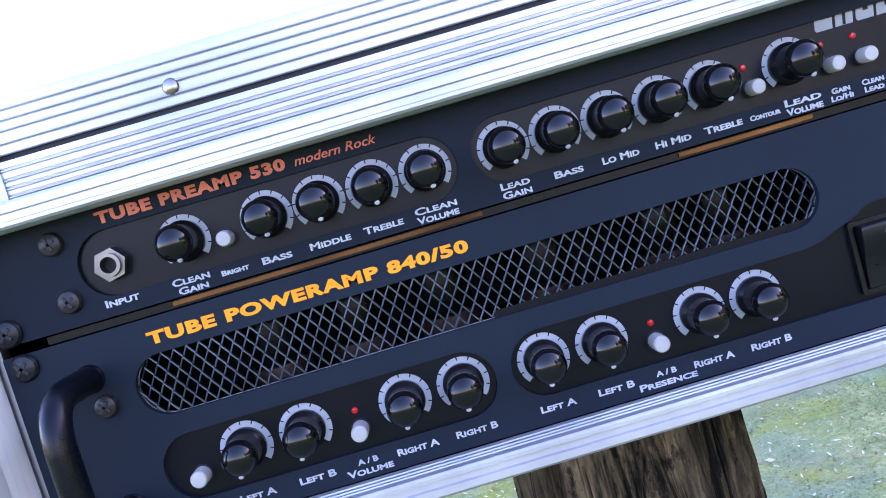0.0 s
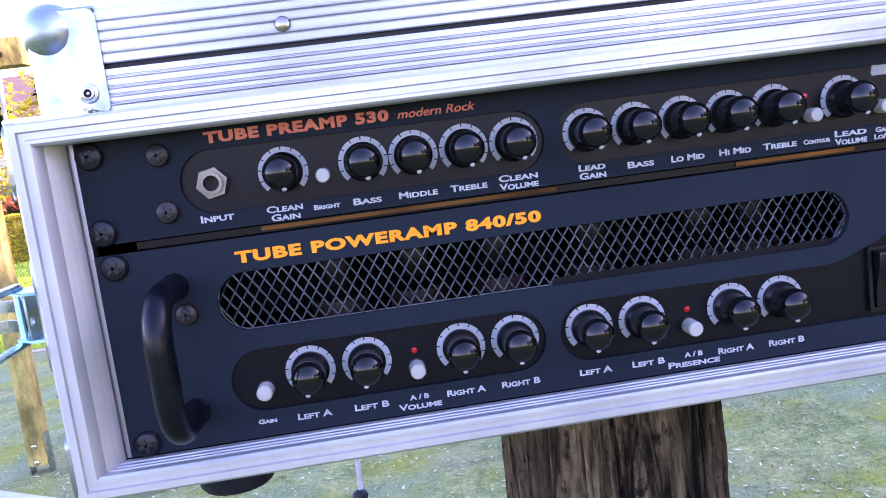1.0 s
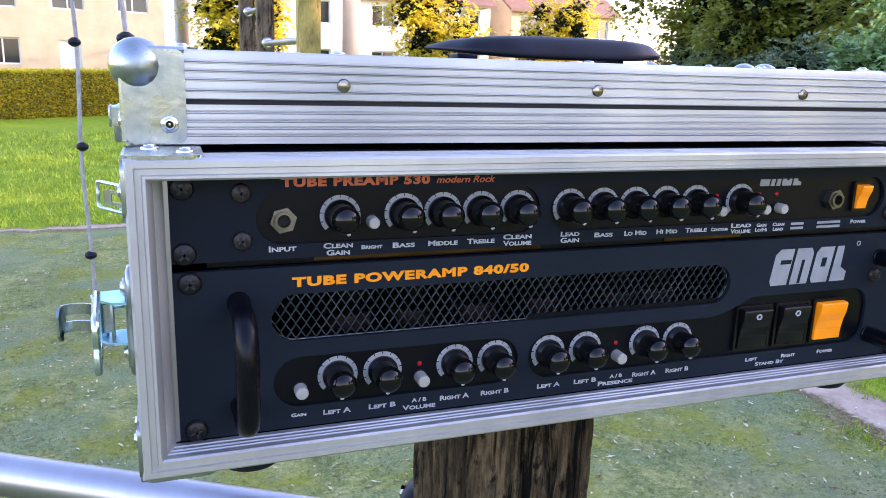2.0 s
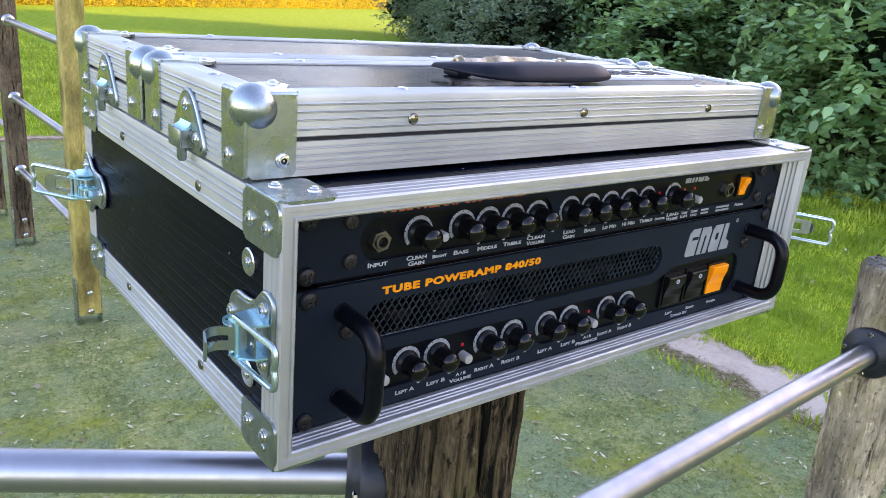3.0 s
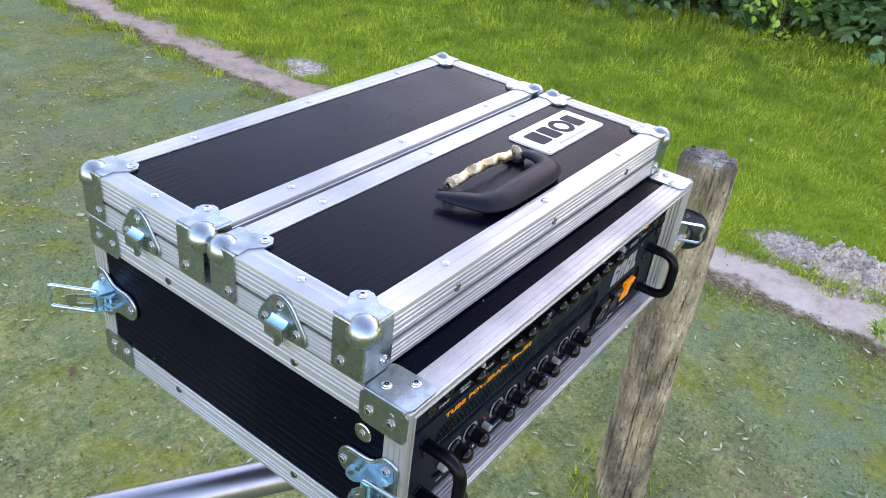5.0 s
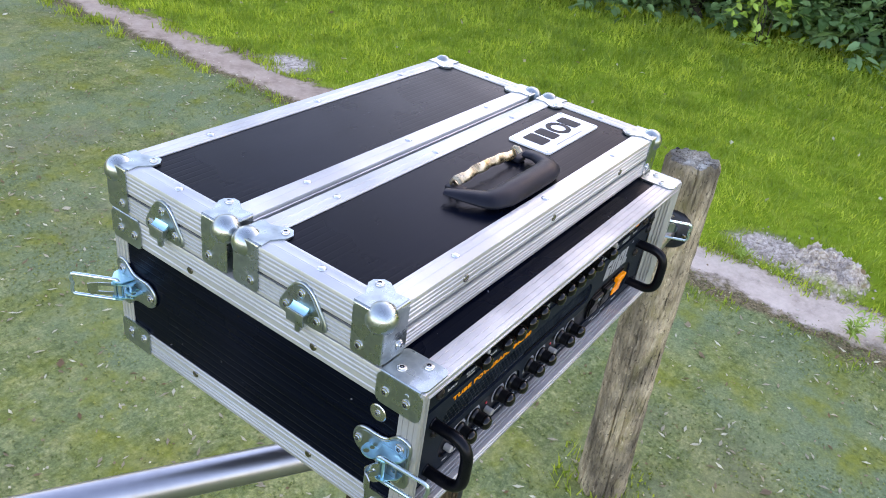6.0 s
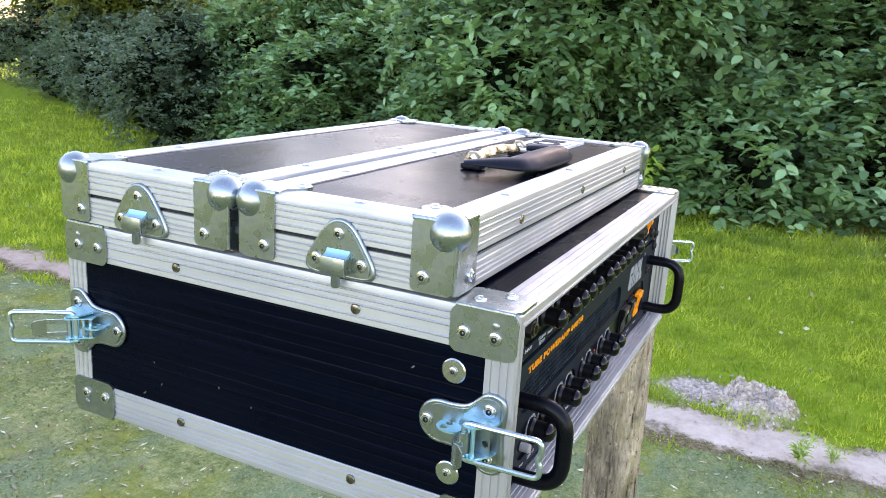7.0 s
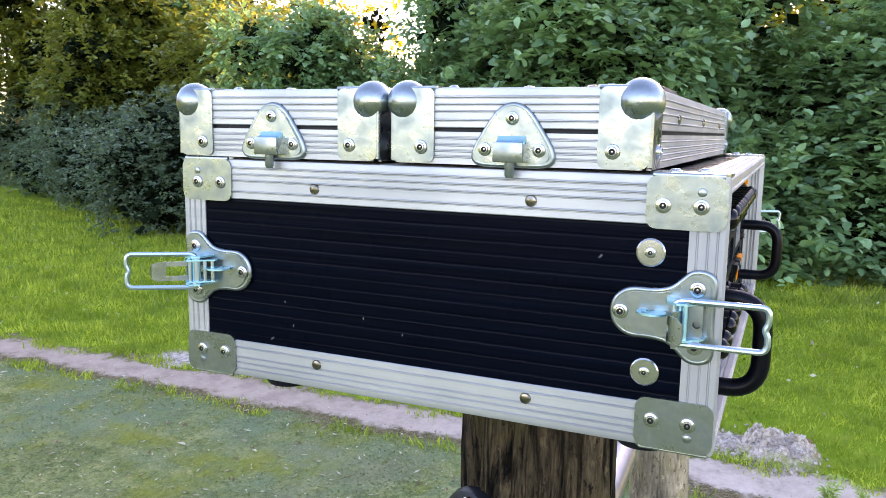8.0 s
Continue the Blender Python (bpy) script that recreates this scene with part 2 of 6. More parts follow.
pale_wood = wood("greenish_pale_wood", (0.30, 0.235, 0.085), (0.56, 0.44, 0.14), (0.36, 0.35, 0.085), (14, 14, 0.9), 0.40, 0.3)
frame_wood = wood("brown_frame_wood", (0.12, 0.085, 0.055), (0.26, 0.19, 0.13), (0.16, 0.15, 0.10), (14, 14, 0.9))


def foliage(name, dark, light, back, gloss=0.35, patches=1.1, low=(0.62, 0.66, 0.6), high=(1.25, 1.2, 1.0)):
    m = material(name, dark, gloss, 0.0, 0.5)
    geo = node(m, "ShaderNodeNewGeometry")
    c = ramp(m, geo, "Random Per Island", [(0.0, dark), (0.6, tuple((a + b) / 2 for a, b in zip(dark, light))), (1.0, light)])
    patch = ramp(m, noise_of(m, coords(m, world_space=True), patches, 4), "Fac", [(0.34, low), (0.66, high)])
    c = mix(m, 1.0, None, c, "Color", patch, "Color", "MULTIPLY")
    link(m, c, 2, bsdf(m), "Base Color")
    tr = node(m, "ShaderNodeBsdfTranslucent")
    tint = mix(m, 0.65, None, c, 2, back, None)
    link(m, tint, 2, tr, "Color")
    sh = node(m, "ShaderNodeMixShader", Fac=0.4)
    out = m.node_tree.nodes["Material Output"]
    m.node_tree.links.new(bsdf(m).outputs["BSDF"], sh.inputs[1])
    m.node_tree.links.new(tr.outputs["BSDF"], sh.inputs[2])
    m.node_tree.links.new(sh.outputs["Shader"], out.inputs["Surface"])
    return m


leaf_green = foliage("dark_green_leaves", (0.045, 0.130, 0.060), (0.37, 0.62, 0.36), (0.40, 0.56, 0.12), 0.40)
leaf_olive = foliage("olive_leaves", (0.075, 0.12, 0.025), (0.26, 0.30, 0.06), (0.48, 0.46, 0.05))
leaf_lime = foliage("lime_leaves", (0.33, 0.52, 0.09), (0.52, 0.70, 0.18), (0.50, 0.68, 0.11))
leaf_red = foliage("red_leaves", (0.20, 0.016, 0.016), (0.50, 0.10, 0.03), (0.60, 0.14, 0.03))
leaf_gold = foliage("golden_hedge_leaves", (0.34, 0.34, 0.018), (0.74, 0.60, 0.04), (0.85, 0.68, 0.04))
leaf_conifer = foliage("grey_green_needles", (0.07, 0.12, 0.08), (0.21, 0.30, 0.20), (0.20, 0.29, 0.11))
grass_blade = foliage("grass_blades", (0.15, 0.265, 0.018), (0.50, 0.60, 0.072), (0.47, 0.61, 0.045), 0.5, 2.6, (0.38, 0.48, 0.40), (1.50, 1.28, 1.20))
twig = worn(material("bush_twigs", (0.05, 0.04, 0.03), 0.9), 6, (0.02, 0.02, 0.014), (0.06, 0.05, 0.035), 0.8, 0.95, 0.1)
hedge_inner = worn(material("hedge_inner_growth", (0.12, 0.11, 0.02), 0.9), 8, (0.09, 0.09, 0.015), (0.22, 0.19, 0.03), 0.8, 0.95, 0.5, 30)
# inner leaves coloured near black to paint the shade within a crown
leaf_painted_shade = worn(material("painted_shade_leaves", (0.012, 0.022, 0.01), 0.9, 0.0, 0.1), 8, (0.003, 0.007, 0.003), (0.011, 0.022, 0.008), 0.8, 0.95, 0.5, 30)

# ground: mossy court, pale earth strip and lawn, in one sheet
STRIP_X, LAWN_X, LAWN_Y = 2.96, 3.33, 7.22
soil = material("court_strip_and_lawn", (0.1, 0.1, 0.1), 0.95, 0.0, 0.05)
gp = coords(soil, world_space=True)
n1, n2, n3, n4 = noise_of(soil, gp, 0.9, 8, 0.68), noise_of(soil, gp, 6, 8, 0.7), noise_of(soil, gp, 34, 12, 0.82), noise_of(soil, gp, 2.4, 8, 0.68)
court_a = ramp(soil, n2, "Fac", [(0.39, (0.092, 0.122, 0.040)), (0.5, (0.195, 0.226, 0.076)), (0.61, (0.34, 0.325, 0.125))])
court_b = ramp(soil, n3, "Fac", [(0.38, (0.034, 0.048, 0.014)), (0.5, (0.195, 0.230, 0.080)), (0.63, (0.50, 0.47, 0.23))])
court = mix(soil, 0.45, None, court_a, "Color", court_b, "Color")
grit = ramp(soil, noise_of(soil, gp, 95, 5, 0.7), "Fac", [(0.36, (0.42, 0.46, 0.44)), (0.52, (1.0, 1.0, 1.0)), (0.66, (1.75, 1.65, 1.6))])
court = mix(soil, 0.5, None, court, 2, grit, "Color", "MULTIPLY")
cool_mask = ramp(soil, noise_of(soil, gp, 1.3, 6, 0.66), "Fac", [(0.44, (0, 0, 0)), (0.60, (0.7, 0.7, 0.7))])
court = mix(soil, cool_mask, "Color", court, 2, mix(soil, 0.5, None, (0.172, 0.225, 0.125), None, grit, "Color", "MULTIPLY"), 2)
moss_mask = ramp(soil, n4, "Fac", [(0.50, (0, 0, 0)), (0.64, (0.85, 0.85, 0.85))])
moss_c = ramp(soil, n3, "Fac", [(0.30, (0.085, 0.110, 0.012)), (0.70, (0.33, 0.33, 0.055))])
moss = mix(soil, moss_mask, "Color", court, 2, moss_c, "Color")
bare_mask = ramp(soil, n1, "Fac", [(0.52, (0, 0, 0)), (0.68, (0.55, 0.55, 0.55))])
court2 = mix(soil, bare_mask, "Color", moss, 2, (0.22, 0.20, 0.125), None)
earth_a = ramp(soil, n2, "Fac", [(0.32, (0.40, 0.295, 0.23)), (0.5, (0.66, 0.515, 0.405)), (0.7, (0.80, 0.655, 0.53))])
earth_b = ramp(soil, n3, "Fac", [(0.30, (0.27, 0.205, 0.16)), (0.70, (0.68, 0.56, 0.46))])
earth = mix(soil, 0.4, None, earth_a, "Color", earth_b, "Color")
sep = node(soil, "ShaderNodeSeparateXYZ")
link(soil, node(soil, "ShaderNodeNewGeometry"), "Position", sep, "Vector")
# the strip turns browner and greyer away from the trodden heap
browner = node(soil, "ShaderNodeMapRange", **{"From Min": 0.8, "From Max": 2.4})
link(soil, sep, "Y", browner, "Value")
earth = mix(soil, browner, "Result", earth, 2, mix(soil, 1.0, None, earth, 2, (0.80, 0.75, 0.71), None, "MULTIPLY"), 2)
margin = mix(soil, 0.85, None, ramp(soil, n3, "Fac", [(0.36, (0.062, 0.050, 0.022)), (0.64, (0.30, 0.225, 0.125))]), "Color", grit, "Color", "MULTIPLY")
lawn_a = ramp(soil, n2, "Fac", [(0.32, (0.09, 0.17, 0.012)), (0.52, (0.22, 0.31, 0.024)), (0.7, (0.42, 0.43, 0.080))])
lawn_b = ramp(soil, n3, "Fac", [(0.3, (0.08, 0.15, 0.006)), (0.7, (0.255, 0.36, 0.022))])
lawn = mix(soil, 0.5, None, lawn_a, "Color", lawn_b, "Color")
# dry trodden patch in front of the bushes
dry_at = node(soil, "ShaderNodeVectorMath")
dry_at.operation = "DISTANCE"
link(soil, coords(soil, (0.55, 0.9, 1.0), (0, 0, radians(30)), True), "Vector", dry_at, 0)
dry_at.inputs[1].default_value = tuple(Matrix.Rotation(radians(30), 3, "Z") @ Vector((0.55 * 9.7, 0.9 * -0.7, 0.0)))
dry = node(soil, "ShaderNodeMapRange", **{"From Min": 1.25, "From Max": 0.45, "To Max": 0.75})
link(soil, dry_at, "Value", dry, "Value")
lawn = mix(soil, dry, "Result", lawn, 2, (0.42, 0.33, 0.17), None)


def math_node(m, op, a, a_out, b, b_out=None):
    n = m.node_tree.nodes.new("ShaderNodeMath")
    n.operation = op
    for i, (src, out) in enumerate(((a, a_out), (b, b_out))):
        if isinstance(src, (int, float)):
            n.inputs[i].default_value = src
        else:
            m.node_tree.links.new(src.outputs[out], n.inputs[i])
    return n


def edge_mask(edge_x, edge_y, wobble, soft):
    """1 beyond x = edge_x or y = edge_y, with a ragged border."""
    dx = math_node(soil, "SUBTRACT", sep, "X", edge_x)
    dy = math_node(soil, "SUBTRACT", sep, "Y", edge_y)
    far = math_node(soil, "MAXIMUM", dx, 0, dy, 0)
    w = math_node(soil, "MULTIPLY", math_node(soil, "SUBTRACT", n2, "Fac", 0.5), 0, wobble)
    w2 = math_node(soil, "MULTIPLY", math_node(soil, "SUBTRACT", n4, "Fac", 0.5), 0, wobble)
    s = math_node(soil, "ADD", math_node(soil, "ADD", far, 0, w, 0), 0, w2, 0)
    d = math_node(soil, "DIVIDE", s, 0, soft)
    d.use_clamp = True
    return d


to_margin = edge_mask(STRIP_X - 0.05, LAWN_Y - 0.05, 0.40, 0.06)
to_earth = edge_mask(STRIP_X + 0.05, LAWN_Y + 0.03, 0.30, 0.06)
to_rim = edge_mask(LAWN_X - 0.04, LAWN_Y + 0.14, 0.50, 0.07)
to_lawn = edge_mask(LAWN_X, LAWN_Y + 0.18, 0.55, 0.08)
g1 = mix(soil, to_margin, 0, court2, 2, margin, 2)
g1 = mix(soil, to_earth, 0, g1, 2, earth, 2)
g1 = mix(soil, to_rim, 0, g1, 2, margin, 2)
heap_at = node(soil, "ShaderNodeVectorMath")
heap_at.operation = "DISTANCE"
link(soil, node(soil, "ShaderNodeNewGeometry"), "Position", heap_at, 0)
heap_at.inputs[1].default_value = (3.56, -0.08, 0.06)
flat_at = node(soil, "ShaderNodeVectorMath")
flat_at.operation = "DISTANCE"
link(soil, node(soil, "ShaderNodeNewGeometry"), "Position", flat_at, 0)
flat_at.inputs[1].default_value = (3.60, 0.22, 0.0)
ragged = math_node(soil, "MULTIPLY", math_node(soil, "SUBTRACT", n2, "Fac", 0.5), 0, 0.25)
grey_at = node(soil, "ShaderNodeVectorMath")
grey_at.operation = "DISTANCE"
link(soil, node(soil, "ShaderNodeNewGeometry"), "Position", grey_at, 0)
grey_at.inputs[1].default_value = (3.50, 3.64, 0.0)
both_at = math_node(soil, "MINIMUM", heap_at, "Value", flat_at, "Value")
near = math_node(soil, "ADD", math_node(soil, "MINIMUM", both_at, 0, grey_at, "Value"), 0, ragged, 0)
clear = math_node(soil, "MULTIPLY", math_node(soil, "SUBTRACT", near, 0, 0.15), 0, 10.0)
clear.use_clamp = True
to_lawn = math_node(soil, "MULTIPLY", to_lawn, 0, clear, 0)
heap_c = ramp(soil, n3, "Fac", [(0.36, (0.13, 0.100, 0.078)), (0.49, (0.46, 0.375, 0.30)), (0.62, (0.80, 0.69, 0.57))])
g1 = mix(soil, math_node(soil, "SUBTRACT", 1.0, None, clear, 0), 0, g1, 2, heap_c, "Color")
g2 = mix(soil, to_lawn, 0, g1, 2, lawn, 2)
link(soil, g2, 2, bsdf(soil), "Base Color")
gb = mix(soil, 0.5, None, noise_of(soil, gp, 320, 4, 0.6), "Fac", n3, "Fac")
bump(soil, gb, 2, 0.6, 0.006)


# ---- building helpers ----
def finish(bm, name, mat, origin, smooth=True):
    bmesh.ops.remove_doubles(bm, verts=bm.verts, dist=1e-6)
    bmesh.ops.recalc_face_normals(bm, faces=bm.faces)
    me = bpy.data.meshes.new(name)
    bm.to_mesh(me)
    bm.free()
    me.transform(Matrix.Translation(-Vector(origin)))
    me.materials.append(mat)
    if any(p.material_index for p in me.polygons):
        me.materials.append(seam_black)
    if smooth:
        me.shade_smooth()
        me.set_sharp_from_angle(angle=radians(32))
    return me


ORIGIN = {}


def thing(name, at, label, category, group="", kind=""):
    """An Empty at the base of a thing; at counts from the case's lower rivet line."""
    ob = new(name)
    ob.empty_display_size = 0.05
    ob.location = (at[0], at[1], at[2] + Z0)
    ORIGIN[ob] = Vector(at)
    return tagged(ob, label, category, group, kind)


def part(name, bm, mat, parent, label="", smooth=True):
    ob = new(name, finish(bm, name, mat, ORIGIN[parent], smooth))
    ob.parent = parent
    ORIGIN[ob] = ORIGIN[parent]
    return tagged(ob, label)


def box(x0, x1, y0, y1, z0, z1, bev=0.0, seg=2, bm=None):
    own = bmesh.new()
    r = bmesh.ops.create_cube(own, size=1)
    bmesh.ops.scale(own, verts=own.verts, vec=(x1 - x0, y1 - y0, z1 - z0))
    bmesh.ops.translate(own, verts=own.verts, vec=((x0 + x1) / 2, (y0 + y1) / 2, (z0 + z1) / 2))
    if bev:
        bmesh.ops.bevel(own, geom=own.edges[:], offset=bev, segments=seg, affect="EDGES", profile=0.5)
    if bm is None:
        return own
    return join(bm, own)


def join(bm, other):
    me = bpy.data.meshes.new("joined")
    other.to_mesh(me)
    other.free()
    bm.from_mesh(me)
    bpy.data.meshes.remove(me)
    return bm


def place(axis, u, v, w):
    """A point from two coordinates across and one along an axis."""
    return {"x": (w, u, v), "y": (u, w, v), "z": (u, v, w)}[axis]


def prism(points, axis, a0, a1, cut=None):
    """A bar of the section `points` along an axis; cut(u, v) gives how far both ends draw in there (mitres)."""
    bm = bmesh.new()
    cut = cut or (lambda u, v: 0.0)
    lo = [bm.verts.new(place(axis, u, v, a0 + cut(u, v))) for u, v in points]
    hi = [bm.verts.new(place(axis, u, v, a1 - cut(u, v))) for u, v in points]
    bm.faces.new(lo)
    bm.faces.new(hi)
    n = len(points)
    for i in range(n):
        bm.faces.new((lo[i], lo[(i + 1) % n], hi[(i + 1) % n], hi[i]))
    return bm


def plate(outer, holes, axis, a0, a1, bev=0.0):
    """A plate with openings: closed outlines across an axis, from a0 to a1."""
    bm = bmesh.new()
    for a in (a0, a1):
        edges = []
        for loop in (outer, *holes):
            vs = [bm.verts.new(place(axis, u, v, a)) for u, v in loop]
            edges += [bm.edges.new((vs[i], vs[(i + 1) % len(vs)])) for i in range(len(vs))]
        bmesh.ops.triangle_fill(bm, edges=edges, use_beauty=True)
    for loop in (outer, *holes):
        n = len(loop)
        a = [bm.verts.new(place(axis, u, v, a0)) for u, v in loop]
        b = [bm.verts.new(place(axis, u, v, a1)) for u, v in loop]
        for i in range(n):
            bm.faces.new((a[i], a[(i + 1) % n], b[(i + 1) % n], b[i]))
    return bm


def rounded(u0, u1, v0, v1, r, n=5):
    pts = []
    for cu, cv, s in ((u1 - r, v1 - r, 0), (u0 + r, v1 - r, 90), (u0 + r, v0 + r, 180), (u1 - r, v0 + r, 270)):
        pts += [(cu + r * math.cos(radians(s + 90 * k / n)), cv + r * math.sin(radians(s + 90 * k / n))) for k in range(n + 1)]
    return pts


def stadium(u0, u1, v, r, n=14):
    """A slot with round ends whose centres lie at u0 and u1."""
    pts = [(u1 + r * math.cos(radians(-90 + 180 * k / n)), v + r * math.sin(radians(-90 + 180 * k / n))) for k in range(n + 1)]
    return pts + [(u0 + r * math.cos(radians(90 + 180 * k / n)), v + r * math.sin(radians(90 + 180 * k / n))) for k in range(n + 1)]


def circle(u, v, r, n=24):
    return [(u + r * math.cos(2 * math.pi * k / n), v + r * math.sin(2 * math.pi * k / n)) for k in range(n)]


def lathe(at, way, profile, seg=20):
    """A turned body: profile rows (radius, distance along way)."""
    bm = bmesh.new()
    m = Matrix.Translation(at) @ Vector(way).to_track_quat("Z", "Y").to_matrix().to_4x4()
    rings = []
    for r, h in profile:
        if r < 1e-6:
            rings.append([bm.verts.new(m @ Vector((0, 0, h)))])
        else:
            rings.append([bm.verts.new(m @ Vector((r * math.cos(2 * math.pi * k / seg), r * math.sin(2 * math.pi * k / seg), h))) for k in range(seg)])
    for a, b in zip(rings, rings[1:]):
        for k in range(seg):
            q = (k + 1) % seg
            if len(a) == 1:
                bm.faces.new((a[0], b[q], b[k]))
            elif len(b) == 1:
                bm.faces.new((a[k], a[q], b[0]))
            else:
                bm.faces.new((a[k], a[q], b[q], b[k]))
    for end in (rings[0], rings[-1]):
        if len(end) > 2:
            bm.faces.new(end)
    return bm


def tube(points, r, seg=10, closed=False, flat=1.0):
    """A round bar along points; r is one radius or one for each point."""
    bm = bmesh.new()
    pts = [Vector(p) for p in points]
    n = len(pts)
    rs = r if isinstance(r, (list, tuple)) else [r] * n
    rings, side = [], None
    for i, p in enumerate(pts):
        if closed:
            d = pts[(i + 1) % n] - pts[i - 1]
        else:
            d = pts[min(i + 1, n - 1)] - pts[max(i - 1, 0)]
        d.normalize()
        if side is None:
            side = d.orthogonal().normalized()
        side = (side - d * side.dot(d)).normalized()
        up = d.cross(side)
        rings.append([bm.verts.new(p + rs[i] * (side * math.cos(2 * math.pi * k / seg) + up * flat * math.sin(2 * math.pi * k / seg))) for k in range(seg)])
    pairs = list(zip(rings, rings[1:])) + ([(rings[-1], rings[0])] if closed else [])
    for a, b in pairs:
        off = min(range(seg), key=lambda s: (a[0].co - b[s].co).length) if closed and b is rings[0] else 0
        for k in range(seg):
            bm.faces.new((a[k], a[(k + 1) % seg], b[(k + 1 + off) % seg], b[(k + off) % seg]))
    if not closed:
        bm.faces.new(rings[0])
        bm.faces.new(rings[-1])
    return bm


def bent(corners, radius, n=6, closed=False):
    """The corners of a wire with its bends rounded."""
    pts, c = [], [Vector(p) for p in corners]
    for i, p in enumerate(c):
        if not closed and i in (0, len(c) - 1):
            pts.append(p)
            continue
        a, b = c[i - 1] - p, c[(i + 1) % len(c)] - p
        ra, rb = min(radius, a.length * 0.49), min(radius, b.length * 0.49)
        s, e = p + a.normalized() * ra, p + b.normalized() * rb
        pts += [s * (1 - k / n) ** 2 + p * 2 * (k / n) * (1 - k / n) + e * (k / n) ** 2 for k in range(n + 1)]
    return pts


def grooved(length, th, grooves, depth=0.0007, half=0.00065):
    """One leg of an extrusion: section points from the corner outwards, surface at 0, with fine ribs and a groove beside each."""
    pts = []
    for g in grooves:
        c = g * length
        pts += [(c - half, 0), (c - half * 0.15, -depth), (c + half * 0.15, -depth), (c + half * 0.8, 0), (c + half * 1.1, depth * 0.9), (c + half * 1.5, depth * 0.9), (c + half * 1.9, 0)]
    return pts


def angle_section(la, lb, th=0.0016, ga=(0.3, 0.5, 0.7, 0.9), gb=(0.3, 0.5, 0.7, 0.9), r=0.0012, shallow=0.0008):
    """An L section with its outer corner at 0, 0; leg a along u (surface v = 0), leg b along v (surface u = 0)."""
    a = [(r, 0)] + grooved(la, th, ga, shallow) + [(la - 0.0005, 0), (la, 0.0005), (la, th)]
    b = [(0, r)] + [(v, u) for u, v in grooved(lb, th, gb)] + [(0, lb - 0.0005), (0.0005, lb), (th, lb)]
    return a + [(th, th)] + b[::-1] + [(r * 0.3, r * 0.3)]


def edge_bar(axis, a0, a1, corner, su, sv, la, lb, **more):
    """An edge extrusion along an axis; su, sv: the directions from the corner inwards."""
    cu, cv = corner
    return prism([(cu + su * u, cv + sv * v) for u, v in angle_section(la, lb, **more)], axis, a0, a1)


def rivet_head(at, way, r=0.0036, h=0.0016):
    return lathe(at, way, [(r, -0.0006), (r, h * 0.25), (r * 0.85, h * 0.7), (r * 0.5, h * 0.95), (0, h)], 14)


def pop_rivet(at, way, r=0.0043, h=0.0017):
    """A blind rivet with its open core, whose faces are black to paint the shade inside."""
    bm = lathe(at, way, [(r, -0.0006), (r, h * 0.25), (r * 0.93, h * 0.55), (r * 0.66, h * 0.75), (r * 0.58, h * 1.15), (r * 0.42, h * 1.2), (r * 0.36, h * 0.45), (r * 0.17, h * 0.4), (r * 0.13, h * 0.9), (0, h * 0.95)], 16)
    axis = Vector(way).normalized()
    for f in bm.faces:
        d = f.calc_center_median() - Vector(at)
        if r * 0.12 < (d - axis * d.dot(axis)).length < r * 0.385 and d.dot(axis) < h * 0.8:
            f.material_index = 1
    return bm


def words(text, size, at, mat, parent, name="lettering", bold=0.0, width=None, caps=False, shear=0.0, spacing=1.0):
    """Flat raised lettering on a front panel, its baseline's middle (or left, with width) at `at`."""
    cu = bpy.data.curves.new(name, "FONT")
    cu.body, cu.size, cu.align_x = text, size, "CENTER"
    cu.extrude, cu.offset, cu.shear, cu.space_character = 0.00012, bold, shear, spacing
    cu.resolution_u = 3
    if caps:
        cu.small_caps_scale = 0.78
        for f in cu.body_format:
            f.use_small_caps = True
    ob = new(name, cu)
    me = bpy.data.meshes.new_from_object(ob.evaluated_get(bpy.context.evaluated_depsgraph_get()))
    bpy.data.objects.remove(ob)
    me.transform(Matrix.Rotation(radians(90), 4, "X"))
    xs = [v.co.x for v in me.vertices]
    if width:
        me.transform(Matrix.Translation((-(min(xs) + max(xs)) / 2, 0, 0)))
        me.transform(Matrix.Diagonal((width / (max(xs) - min(xs)), 1, 1, 1)))
    me.transform(Matrix.Translation(Vector(at) - ORIGIN[parent]))
    me.materials.clear()
    me.materials.append(mat)
    me.name = name
    o = new(name, me)
    o.parent = parent
    ORIGIN[o] = ORIGIN[parent]
    return o


# ---- the flight case ----
X0, X1, Y0, Y1, ZB, ZT = 0.0, 0.5126, -0.0140, 0.3525, -0.0166, 0.1366
case = thing("flight_case", (0.2563, 0.17, ZB), "black rack flight case with aluminium edges on a wooden post", "flight case")
part("side_panel", box(0.0013, 0.0080, 0.003, 0.342, 0.0, 0.120), lam_side, case)
part("side_panel", box(X1 - 0.0080, X1 - 0.0013, 0.003, 0.342, 0.0, 0.120), lam_side, case)
part("top_panel", box(0.008, X1 - 0.008, 0.006, 0.342, ZT - 0.0080, ZT - 0.0013), lam_top, case)
part("bottom_panel", box(0.008, X1 - 0.008, 0.006, 0.342, ZB + 0.0013, ZB + 0.0080), lam_top, case)
part("back_panel", box(0.008, X1 - 0.008, 0.342, 0.349, ZB + 0.008, ZT - 0.008), lam_side, case)
GA = (0.20, 0.36, 0.52, 0.80)
